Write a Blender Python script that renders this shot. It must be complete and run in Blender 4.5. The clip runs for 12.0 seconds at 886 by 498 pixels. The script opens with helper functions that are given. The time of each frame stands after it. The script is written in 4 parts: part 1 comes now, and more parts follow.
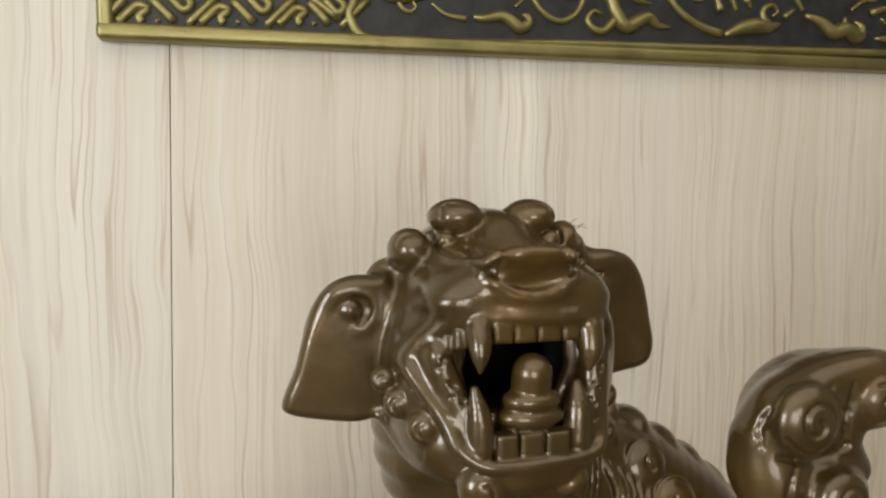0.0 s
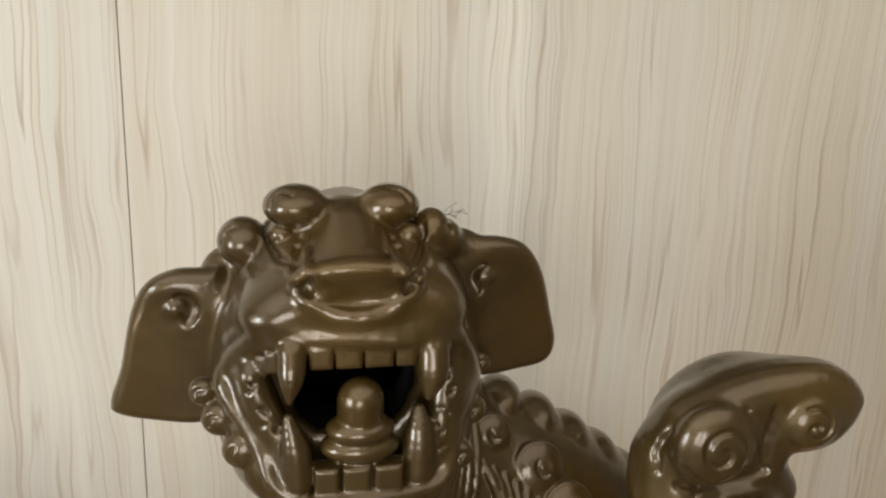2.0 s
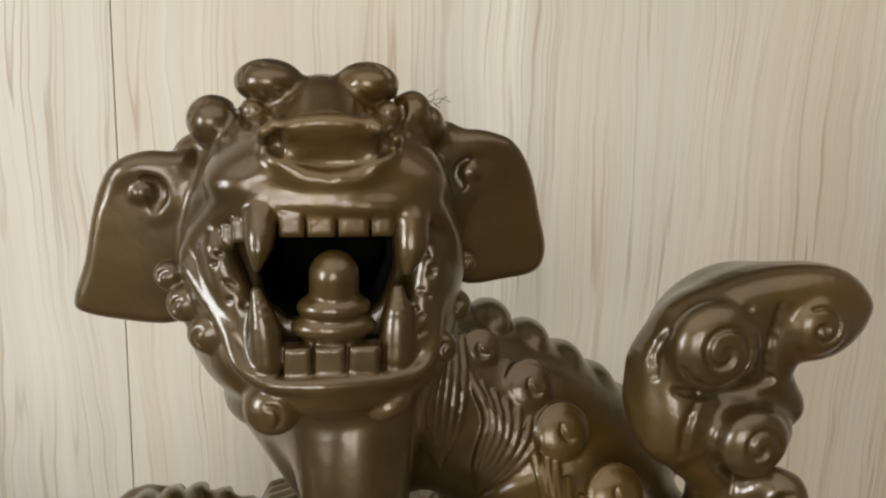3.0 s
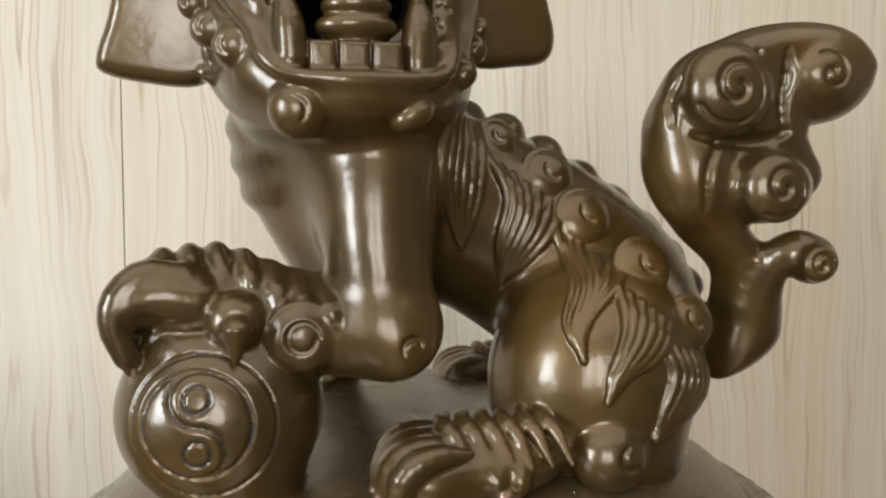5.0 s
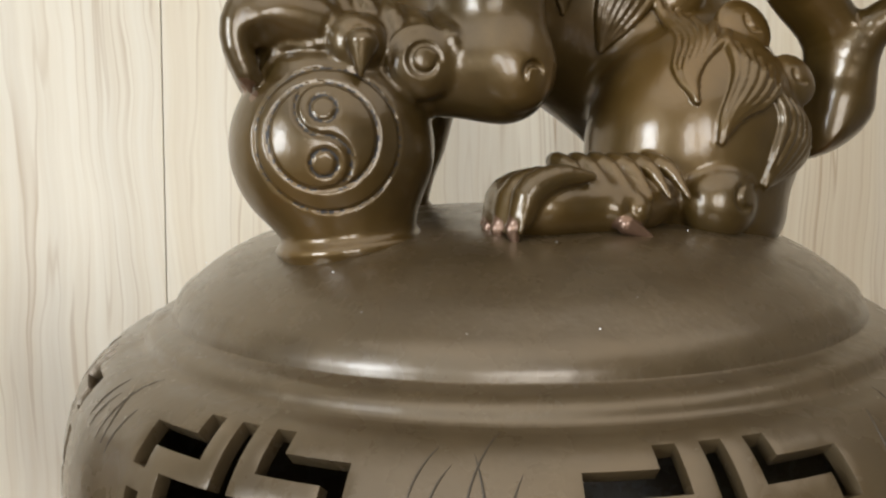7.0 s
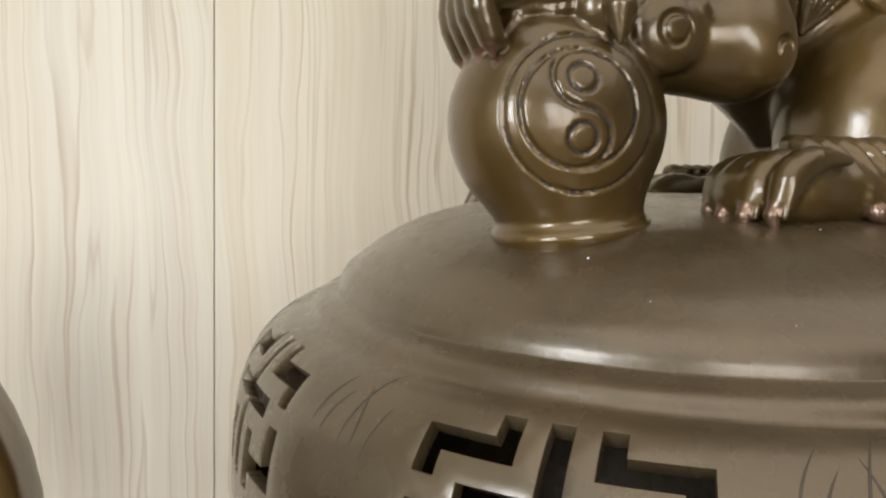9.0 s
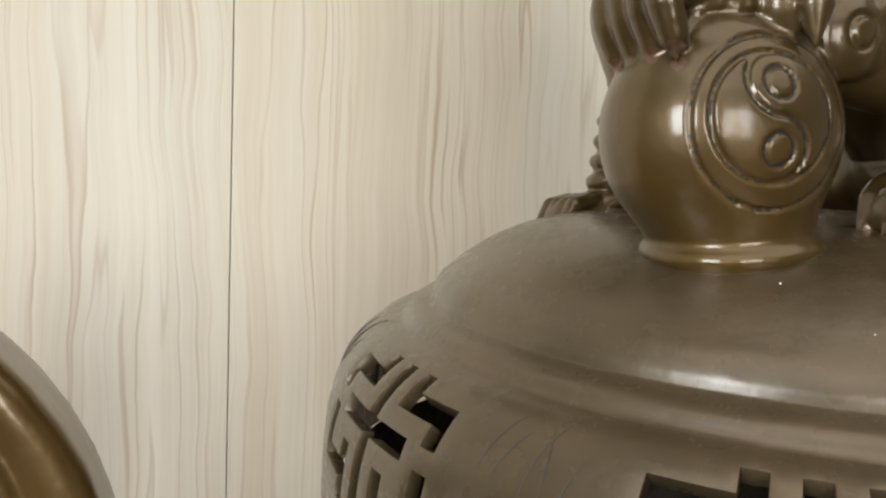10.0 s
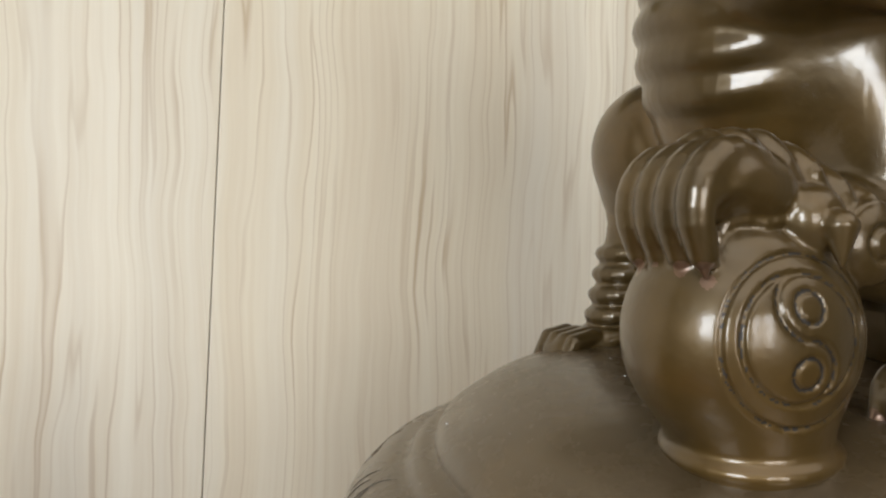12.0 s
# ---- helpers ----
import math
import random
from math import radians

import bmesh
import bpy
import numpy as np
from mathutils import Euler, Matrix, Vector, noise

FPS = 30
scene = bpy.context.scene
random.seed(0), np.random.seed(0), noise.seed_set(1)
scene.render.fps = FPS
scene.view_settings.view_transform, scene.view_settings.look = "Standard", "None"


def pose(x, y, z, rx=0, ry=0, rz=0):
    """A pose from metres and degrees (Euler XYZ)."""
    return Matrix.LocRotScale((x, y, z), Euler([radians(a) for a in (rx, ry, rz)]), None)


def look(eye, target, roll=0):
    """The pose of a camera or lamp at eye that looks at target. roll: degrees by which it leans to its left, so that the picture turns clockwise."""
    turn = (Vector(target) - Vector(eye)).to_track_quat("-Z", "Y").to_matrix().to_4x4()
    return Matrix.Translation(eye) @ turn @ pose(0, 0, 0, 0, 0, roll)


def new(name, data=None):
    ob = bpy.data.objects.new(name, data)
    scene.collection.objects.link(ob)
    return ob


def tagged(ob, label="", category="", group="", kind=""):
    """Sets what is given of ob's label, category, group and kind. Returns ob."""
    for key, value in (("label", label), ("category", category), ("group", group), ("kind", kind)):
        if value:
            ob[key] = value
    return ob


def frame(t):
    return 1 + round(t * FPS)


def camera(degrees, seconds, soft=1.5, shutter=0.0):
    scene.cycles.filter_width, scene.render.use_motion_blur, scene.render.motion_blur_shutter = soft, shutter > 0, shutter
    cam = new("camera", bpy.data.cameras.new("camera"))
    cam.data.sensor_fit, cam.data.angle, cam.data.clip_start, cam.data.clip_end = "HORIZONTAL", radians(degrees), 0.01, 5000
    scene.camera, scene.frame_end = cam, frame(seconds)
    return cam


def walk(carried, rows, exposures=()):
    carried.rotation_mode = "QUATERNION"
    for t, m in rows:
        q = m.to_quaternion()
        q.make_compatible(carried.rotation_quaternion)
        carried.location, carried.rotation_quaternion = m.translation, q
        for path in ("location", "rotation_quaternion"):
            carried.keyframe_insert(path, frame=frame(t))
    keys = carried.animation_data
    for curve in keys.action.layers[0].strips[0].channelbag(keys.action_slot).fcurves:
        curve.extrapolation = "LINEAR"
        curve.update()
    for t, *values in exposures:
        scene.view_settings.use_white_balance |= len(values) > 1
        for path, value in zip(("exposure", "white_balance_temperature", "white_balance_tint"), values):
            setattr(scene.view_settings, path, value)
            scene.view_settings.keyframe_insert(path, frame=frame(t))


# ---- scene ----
cam = camera(61.48, 12.0, soft=2.3)
walk(cam, [
    (0.0, look((-0.1660, -0.3994, 1.5397), (0.1143, 0.5580, 1.4697), 0.34)),
    (0.4, look((-0.1301, -0.3842, 1.5810), (0.1390, 0.5719, 1.4654), 0.92)),
    (0.5, look((-0.1214, -0.3806, 1.5869), (0.1445, 0.5748, 1.4587), 1.01)),
    (1.0, look((-0.0876, -0.3696, 1.5962), (0.1464, 0.5825, 1.3993), 1.47)),
    (1.5, look((-0.0687, -0.3635, 1.6003), (0.1390, 0.5856, 1.3633), 1.69)),
    (2.0, look((-0.0569, -0.3619, 1.5887), (0.1341, 0.5898, 1.3483), 1.63)),
    (2.5, look((-0.0472, -0.3617, 1.5563), (0.1379, 0.5975, 1.3425), 1.33)),
    (2.7, look((-0.0450, -0.3614, 1.5444), (0.1399, 0.5989, 1.3358), 1.51)),
    (4.5, look((-0.0560, -0.3727, 1.4012), (0.1425, 0.6058, 1.3452), -0.73)),
    (5.0, look((-0.0614, -0.3789, 1.3699), (0.1409, 0.5993, 1.3230), -0.90)),
    (5.5, look((-0.0653, -0.3818, 1.3274), (0.1312, 0.5977, 1.2843), -0.99)),
    (6.0, look((-0.0740, -0.3827, 1.3009), (0.1278, 0.5956, 1.2548), -0.89)),
    (6.5, look((-0.0868, -0.3761, 1.2746), (0.1291, 0.5988, 1.2212), -0.84)),
    (7.0, look((-0.1152, -0.3714, 1.2632), (0.1026, 0.6031, 1.2097), -0.80)),
    (7.2, look((-0.1356, -0.3685, 1.2605), (0.0924, 0.6038, 1.2088), -0.75)),
    (9.0, look((-0.2145, -0.3190, 1.2557), (0.0691, 0.6387, 1.2062), 0.17)),
    (9.5, look((-0.2529, -0.2931, 1.2499), (0.0575, 0.6562, 1.1993), 0.34)),
    (10.0, look((-0.2708, -0.2681, 1.2591), (0.0727, 0.6700, 1.2147), 0.97)),
    (10.5, look((-0.2757, -0.2437, 1.2582), (0.1007, 0.6819, 1.2194), 1.23)),
    (11.0, look((-0.2821, -0.2514, 1.2894), (0.1098, 0.6682, 1.2622), 1.41)),
    (11.5, look((-0.2817, -0.2552, 1.3204), (0.1184, 0.6612, 1.3046), 1.44)),
    (12.0, look((-0.2885, -0.2533, 1.3169), (0.1019, 0.6673, 1.3092), 2.02)),
], [(0.0, 0.01), (2.7, 0.01), (5.5, 0.22), (7.2, 0.27), (9.5, 0.21), (12.0, 0.10)])

# ---- world and light ----
world = bpy.data.worlds.new("world")
scene.world = world
world.use_nodes = True
wn = world.node_tree.nodes
sky = wn.new("ShaderNodeTexSky")
sky.sky_type, sky.sun_disc = "NISHITA", False
sky.sun_elevation, sky.sun_rotation = radians(35), radians(200)
world.node_tree.links.new(sky.outputs[0], wn["Background"].inputs[0])
wn["Background"].inputs[1].default_value = 0.10


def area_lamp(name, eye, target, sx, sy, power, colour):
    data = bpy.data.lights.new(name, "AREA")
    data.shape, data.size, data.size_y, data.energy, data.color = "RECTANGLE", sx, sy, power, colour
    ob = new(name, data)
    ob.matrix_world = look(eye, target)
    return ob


# ---- measures ----
OFF = Vector((-0.0986, -0.0913, 1.29))      # ball's front to the room's axes, which stand under the lid's centre
WALL_Y = 0.405
TABLE_Z = 0.80
ROOM = (-2.3, 2.7, -3.1, 2.75)                # west, east, south, ceiling

area_lamp("window_light", (-2.28, -1.40, 1.65), (0, -0.75, 1.5), 0.85, 1.06, 58, (0.80, 0.89, 1.0))
for x in (-0.96, -0.24):
    area_lamp("window_light", (x, -3.08, 1.6), (x, 0, 1.5), 0.48, 1.26, 19, (0.94, 0.965, 1.0))
# broad fill without a fixture, added to mimic light bounced off the ceiling
area_lamp("ceiling_bounce_fill", (0.10, -1.20, 2.70), (0.10, -1.20, 0), 3.00, 2.00, 20, (1.0, 0.92, 0.81))


# ---- materials ----
def material(name):
    m = bpy.data.materials.new(name)
    m.use_nodes = True
    return m, m.node_tree.nodes, m.node_tree.links, m.node_tree.nodes["Principled BSDF"]


def mapped(n, l, scale, coord="Object"):
    tc, mp = n.new("ShaderNodeTexCoord"), n.new("ShaderNodeMapping")
    mp.inputs["Scale"].default_value = scale
    l.new(tc.outputs[coord], mp.inputs["Vector"])
    return mp.outputs[0]


def noise_tex(n, l, vec, scale, detail=3.0, rough=0.5, distort=0.0):
    t = n.new("ShaderNodeTexNoise")
    t.inputs["Scale"].default_value, t.inputs["Detail"].default_value = scale, detail
    t.inputs["Roughness"].default_value, t.inputs["Distortion"].default_value = rough, distort
    l.new(vec, t.inputs["Vector"])
    return t.outputs[0]


def ramp(n, l, fac, stops):
    r = n.new("ShaderNodeValToRGB")
    e = r.color_ramp.elements
    while len(e) < len(stops):
        e.new(0.5)
    for el, (p, c) in zip(e, stops):
        el.position, el.color = p, (*c, 1) if len(c) == 3 else c
    l.new(fac, r.inputs[0])
    return r.outputs[0]


def mixed(n, l, fac, a, b, blend="MIX"):
    m = n.new("ShaderNodeMix")
    m.data_type, m.blend_type = "RGBA", blend
    for sock, v in ((m.inputs[0], fac), (m.inputs[6], a), (m.inputs[7], b)):
        if hasattr(v, "links"):
            l.new(v, sock)
        else:
            sock.default_value = v if isinstance(v, float) else (*v, 1)
    return m.outputs[2]


def bumped(n, l, bsdf, height, strength, dist=0.001):
    b = n.new("ShaderNodeBump")
    b.inputs["Strength"].default_value, b.inputs["Distance"].default_value = strength, dist
    l.new(height, b.inputs["Height"])
    l.new(b.outputs[0], bsdf.inputs["Normal"])


def bronze(name, base, lift, rough=0.30, metal=0.8, coat=0.7, amber=(0.12, 0.064, 0.015), wax=0.13):
    """Brown patinated bronze under wax: cloudy patina with amber patches, rubbed pale edges, uneven casting."""
    m, n, l, b = material(name)
    v = mapped(n, l, (1, 1, 1))
    cloud = noise_tex(n, l, v, 24, 4, 0.6, 0.4)
    fine = noise_tex(n, l, v, 420, 3, 0.6)
    col = ramp(n, l, cloud, [(0.3, base), (0.7, lift)])
    col = mixed(n, l, ramp(n, l, noise_tex(n, l, v, 11, 3, 0.55), [(0.48, (0, 0, 0)), (0.68, (0.7, 0.7, 0.7))]), col, amber)
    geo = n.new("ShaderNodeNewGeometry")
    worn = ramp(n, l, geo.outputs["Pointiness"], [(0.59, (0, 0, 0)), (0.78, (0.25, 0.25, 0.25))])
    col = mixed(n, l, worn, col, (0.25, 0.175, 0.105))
    l.new(col, b.inputs["Base Color"])
    b.inputs["Metallic"].default_value = metal
    l.new(ramp(n, l, cloud, [(0.25, (rough - 0.07,) * 3), (0.75, (rough + 0.09,) * 3)]), b.inputs["Roughness"])
    b.inputs["Coat Weight"].default_value = coat
    l.new(ramp(n, l, noise_tex(n, l, v, 60, 4, 0.6), [(0.3, (wax,) * 3), (0.7, (wax + 0.11,) * 3)]), b.inputs["Coat Roughness"])
    grain, swell = n.new("ShaderNodeBump"), n.new("ShaderNodeBump")
    for node, h, strength, dist in ((swell, noise_tex(n, l, v, 70, 3, 0.5), 0.30, 0.0016), (grain, fine, 0.10, 0.0005)):
        node.inputs["Strength"].default_value, node.inputs["Distance"].default_value = strength, dist
        l.new(h, node.inputs["Height"])
    l.new(swell.outputs[0], grain.inputs["Normal"])
    l.new(grain.outputs[0], b.inputs["Normal"])
    l.new(swell.outputs[0], b.inputs["Coat Normal"])
    return m


def plain(name, colour, rough=0.6, metal=0.0, spread=0.12, scale=30):
    m, n, l, b = material(name)
    v = mapped(n, l, (1, 1, 1))
    t = noise_tex(n, l, v, scale, 4, 0.6)
    lo, hi = [tuple(c * f for c in colour) for f in (1 - spread, 1 + spread)]
    l.new(ramp(n, l, t, [(0.3, lo), (0.7, hi)]), b.inputs["Base Color"])
    b.inputs["Roughness"].default_value, b.inputs["Metallic"].default_value = rough, metal
    bumped(n, l, b, noise_tex(n, l, v, scale * 8, 3), 0.12)
    return m


def wood_board():
    """Pale wood-print laminate: long upright veins that wander, with soft streaks between them."""
    m, n, l, b = material("pale_wood_laminate")

    def math_node(op, a, v):
        q = n.new("ShaderNodeMath")
        q.operation = op
        l.new(a, q.inputs[0])
        if hasattr(v, "links"):
            l.new(v, q.inputs[1])
        else:
            q.inputs[1].default_value = v
        return q.outputs[0]

    tc, sep, com = n.new("ShaderNodeTexCoord"), n.new("ShaderNodeSeparateXYZ"), n.new("ShaderNodeCombineXYZ")
    l.new(tc.outputs["Object"], sep.inputs[0])
    sway = noise_tex(n, l, mapped(n, l, (3.0, 1, 2.2)), 2.0, 2, 0.5)
    wiggle = noise_tex(n, l, mapped(n, l, (10.0, 1, 9.0)), 2.0, 2, 0.5)
    x = math_node("ADD", sep.outputs[0], math_node("MULTIPLY", sway, 0.034))
    x = math_node("ADD", x, math_node("MULTIPLY", wiggle, 0.0040))
    l.new(x, com.inputs[0])
    l.new(math_node("MULTIPLY", sep.outputs[2], 0.018), com.inputs[2])
    lines = noise_tex(n, l, com.outputs[0], 30, 2.0, 0.6)
    vein = ramp(n, l, lines, [(0.415, (0, 0, 0)), (0.436, (0.7,) * 3), (0.446, (0, 0, 0)), (0.53, (0.08,) * 3), (0.549, (1, 1, 1)), (0.558, (0.03,) * 3), (0.645, (0.1,) * 3), (0.656, (0.7,) * 3), (0.666, (0, 0, 0))])
    fade = ramp(n, l, noise_tex(n, l, mapped(n, l, (9.0, 1, 1.6)), 2.0, 3), [(0.34, (0.08,) * 3), (0.67, (0.80,) * 3)])
    veins = mixed(n, l, 1.0, vein, fade, "MULTIPLY")
    streak = noise_tex(n, l, com.outputs[0], 130, 4, 0.65)
    broad = noise_tex(n, l, com.outputs[0], 9, 3, 0.5)
    col = ramp(n, l, broad, [(0.28, (0.59, 0.50, 0.375)), (0.45, (0.68, 0.61, 0.475)), (0.56, (0.67, 0.615, 0.505)), (0.72, (0.78, 0.72, 0.59))])
    col = mixed(n, l, ramp(n, l, streak, [(0.40, (0.0,) * 3), (0.70, (0.36,) * 3)]), col, (0.53, 0.425, 0.285))
    col = mixed(n, l, veins, col, (0.37, 0.255, 0.145))
    l.new(col, b.inputs["Base Color"])
    b.inputs["Roughness"].default_value = 0.42
    b.inputs["Specular IOR Level"].default_value = 0.35
    bumped(n, l, b, streak, 0.05, 0.0005)
    return m


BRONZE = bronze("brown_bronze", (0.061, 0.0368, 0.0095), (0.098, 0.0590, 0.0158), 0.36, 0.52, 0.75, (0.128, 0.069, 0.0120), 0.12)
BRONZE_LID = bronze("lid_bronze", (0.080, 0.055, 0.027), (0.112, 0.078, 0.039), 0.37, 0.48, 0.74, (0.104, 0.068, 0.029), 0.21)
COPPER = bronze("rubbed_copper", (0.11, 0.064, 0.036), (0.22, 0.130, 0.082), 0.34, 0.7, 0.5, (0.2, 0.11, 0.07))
DARKLINE = plain("dark_groove", (0.012, 0.008, 0.004), 0.6)
# near-black colour stands in for shade deep in the lion's mouth and skull
INSIDE = plain("shade_black_inside", (0.006, 0.005, 0.004), 0.95)
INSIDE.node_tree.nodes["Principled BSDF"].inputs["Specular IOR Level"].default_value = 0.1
WOOD = wood_board()
ENGRAVED = plain("engraved_line", (0.05, 0.038, 0.024), 0.6)
BRASS = bronze("aged_brass", (0.20, 0.17, 0.058), (0.31, 0.265, 0.10), 0.42, 0.8, 0.1, (0.30, 0.25, 0.085))
PLATE = plain("blackened_metal", (0.035, 0.033, 0.030), 0.5, 0.5, 0.3, 60)
PAINT = plain("beige_wall_paint", (0.30, 0.27, 0.22), 0.8)
CEILING = plain("white_ceiling_paint", (0.55, 0.53, 0.49), 0.85)
FLOOR = plain("brown_floor_tile", (0.16, 0.11, 0.07), 0.30)
TABLEWOOD = plain("reddish_wood", (0.26, 0.12, 0.05), 0.35)
WHITE = plain("white_plastic", (0.8, 0.8, 0.8), 0.4)
JOINT = plain("joint_filler", (0.42, 0.34, 0.25), 0.8)


# ---- building helpers ----
def mesh_of(name, bm, mat, smooth=False):
    me = bpy.data.meshes.new(name)
    bm.to_mesh(me)
    bm.free()
    for mm in (mat if isinstance(mat, (list, tuple)) else [mat]):
        me.materials.append(mm)
    if smooth:
        me.polygons.foreach_set("use_smooth", [True] * len(me.polygons))
    return me


def part(name, bm, mat, parent, label="", smooth=False):
    ob = new(name, mesh_of(name, bm, mat, smooth))
    ob.parent = parent
    return tagged(ob, label)


def box(bm, lo, hi, bevel=0.0, rounds=2):
    r = bmesh.ops.create_cube(bm, size=1)
    c = [(a + b) / 2 for a, b in zip(lo, hi)]
    s = [b - a for a, b in zip(lo, hi)]
    bmesh.ops.transform(bm, matrix=Matrix.Translation(c) @ Matrix.Diagonal((*s, 1)), verts=r["verts"])
    if bevel:
        edges = list({e for v in r["verts"] for e in v.link_edges})
        bmesh.ops.bevel(bm, geom=edges, offset=bevel, segments=rounds, affect="EDGES", profile=0.5)
    return bm


def slab(name, lo, hi, mat, label, category, kind="structure", bevel=0.0):
    ob = new(name, mesh_of(name, box(bmesh.new(), lo, hi, bevel), mat))
    return tagged(ob, label, category, kind=kind)


def spline(points, n):
    """n + 1 points on a smooth curve through the given ones; extra columns ride along."""
    p = np.array(points, float)
    p = np.vstack([2 * p[0] - p[1], p, 2 * p[-1] - p[-2]])
    out = []
    for u in np.linspace(0, len(p) - 3 - 1e-9, n + 1):
        i, t = int(u), u - int(u)
        a, b, c, d = p[i : i + 4]
        out.append(0.5 * (2 * b + (c - a) * t + (2 * a - 5 * b + 4 * c - d) * t**2 + (3 * b - a - 3 * c + d) * t**3))
    return np.array(out)


def tube(bm, pts, radii, sides=8):
    """A round bar along a path, tapering by radii."""
    pts = [Vector(p) for p in pts]
    rings, up = [], None
    for i, p in enumerate(pts):
        d = (pts[min(i + 1, len(pts) - 1)] - pts[max(i - 1, 0)]).normalized()
        if up is None:
            up = d.orthogonal().normalized()
        up = (up - d * up.dot(d)).normalized()
        side = d.cross(up)
        rings.append([bm.verts.new(p + radii[i] * (math.cos(a) * up + math.sin(a) * side)) for a in np.arange(sides) * 2 * math.pi / sides])
    for a, b in zip(rings, rings[1:]):
        for j in range(sides):
            bm.faces.new((a[j], a[(j + 1) % sides], b[(j + 1) % sides], b[j]))
    bm.faces.new(rings[0][::-1])
    bm.faces.new(rings[-1])
    return bm


# ---- the sculptor: forms melted together on a fine lattice ----
class Clay:
    def __init__(self, lo, hi, step):
        self.lo, self.h = np.array(lo), step
        self.n = np.ceil((np.array(hi) - lo) / step).astype(int) + 1
        self.d = np.full(self.n, 0.05, np.float32)

    def span(self, lo, hi):
        a = np.clip(np.floor((np.array(lo) - self.lo) / self.h).astype(int), 0, self.n - 1)
        b = np.clip(np.ceil((np.array(hi) - self.lo) / self.h).astype(int) + 1, 1, self.n)
        axes = [(self.lo[k] + self.h * np.arange(a[k], b[k])).astype(np.float32) for k in range(3)]
        return tuple(slice(a[k], b[k]) for k in range(3)), (axes[0][:, None, None], axes[1][None, :, None], axes[2][None, None, :])

    def blend(self, lo, hi, k, fn, cut=False):
        m = k + 3 * self.h
        where, (x, y, z) = self.span(np.array(lo) - m, np.array(hi) + m)
        a, b = self.d[where], fn(x, y, z)
        if a.size == 0:
            return
        if cut:
            a, b = -a, b
        h = np.clip(0.5 + 0.5 * (b - a) / k, 0, 1)
        s = b + (a - b) * h - k * h * (1 - h)
        self.d[where] = -s if cut else s

    def egg(self, c, r, k=0.006, turn=None, cut=False):
        """An ellipsoid; turn: degrees about x, y, z."""
        c, r = np.array(c, float), np.array(r if np.ndim(r) else (r, r, r), float)
        rot = np.array(Euler([radians(v) for v in turn]).to_matrix()).T if turn else np.eye(3)
        reach = np.full(3, r.max()) if turn else r

        def fn(x, y, z):
            q = [x - c[0], y - c[1], z - c[2]]
            q = [rot[i][0] * q[0] + rot[i][1] * q[1] + rot[i][2] * q[2] for i in range(3)]
            k0 = np.sqrt(sum((q[i] / r[i]) ** 2 for i in range(3)))
            k1 = np.sqrt(sum((q[i] / r[i] ** 2) ** 2 for i in range(3))) + 1e-6
            return k0 * (k0 - 1) / k1

        self.blend(c - reach, c + reach, k, fn, cut)

    def bar(self, pts, radii, k=0.006, n=0, cut=False):
        """A round bar through points, with a radius at each."""
        radii = np.atleast_1d(np.array(radii, float))
        radii = np.interp(np.linspace(0, 1, len(pts)), np.linspace(0, 1, len(radii)), radii)
        p = np.column_stack([np.array(pts, float), radii])
        if n:
            p = spline(p, n)
        r = p[:, 3].max()

        def fn(x, y, z):
            best = None
            for a, b in zip(p, p[1:]):
                v = b[:3] - a[:3]
                t = np.clip(((x - a[0]) * v[0] + (y - a[1]) * v[1] + (z - a[2]) * v[2]) / max(v @ v, 1e-12), 0, 1)
                d = np.sqrt((x - a[0] - t * v[0]) ** 2 + (y - a[1] - t * v[1]) ** 2 + (z - a[2] - t * v[2]) ** 2) - (a[3] + t * (b[3] - a[3]))
                best = d if best is None else np.minimum(best, d)
            return best

        self.blend(p[:, :3].min(0) - r, p[:, :3].max(0) + r, k, fn, cut)

    def leaf(self, pts, y, half, soft, k=0.004, lean=(0, 0), dish=0.0, cut=False):
        """A rounded plate with the outline pts in x and z, half its thickness each side of y, leaning by dy/dx and dy/dz about its middle."""
        q = np.array(pts, float)
        mid = q.mean(0)

        def fn(x, yy, z):
            x2, z2 = x[:, 0, :], z[0, 0, :][None, :]
            x2 = np.broadcast_to(x2, (x.shape[0], z.shape[2]))
            z2 = np.broadcast_to(z2, x2.shape)
            d2, sign = np.full(x2.shape, 1e9), np.ones(x2.shape)
            for i in range(len(q)):
                a, b = q[i], q[i - 1]
                e, wx, wz = b - a, x2 - a[0], z2 - a[1]
                t = np.clip((wx * e[0] + wz * e[1]) / (e @ e), 0, 1)
                d2 = np.minimum(d2, (wx - t * e[0]) ** 2 + (wz - t * e[1]) ** 2)
                c1, c2, c3 = z2 >= a[1], z2 < b[1], e[0] * wz > e[1] * wx
                sign = np.where((c1 & c2 & c3) | (~c1 & ~c2 & ~c3), -sign, sign)
            flat = (np.sqrt(d2) * sign + soft)[:, None, :]
            base = y + lean[0] * (x - mid[0]) + lean[1] * (z - mid[1]) + dish * ((x - mid[0]) ** 2 + (z - mid[1]) ** 2)
            away = np.abs(yy - base) - half + soft
            return np.minimum(np.maximum(flat, away), 0) + np.sqrt(np.maximum(flat, 0) ** 2 + np.maximum(away, 0) ** 2) - soft

        r = half + 0.02
        self.blend((q[:, 0].min(), y - r, q[:, 1].min()), (q[:, 0].max(), y + r, q[:, 1].max()), k, fn, cut)

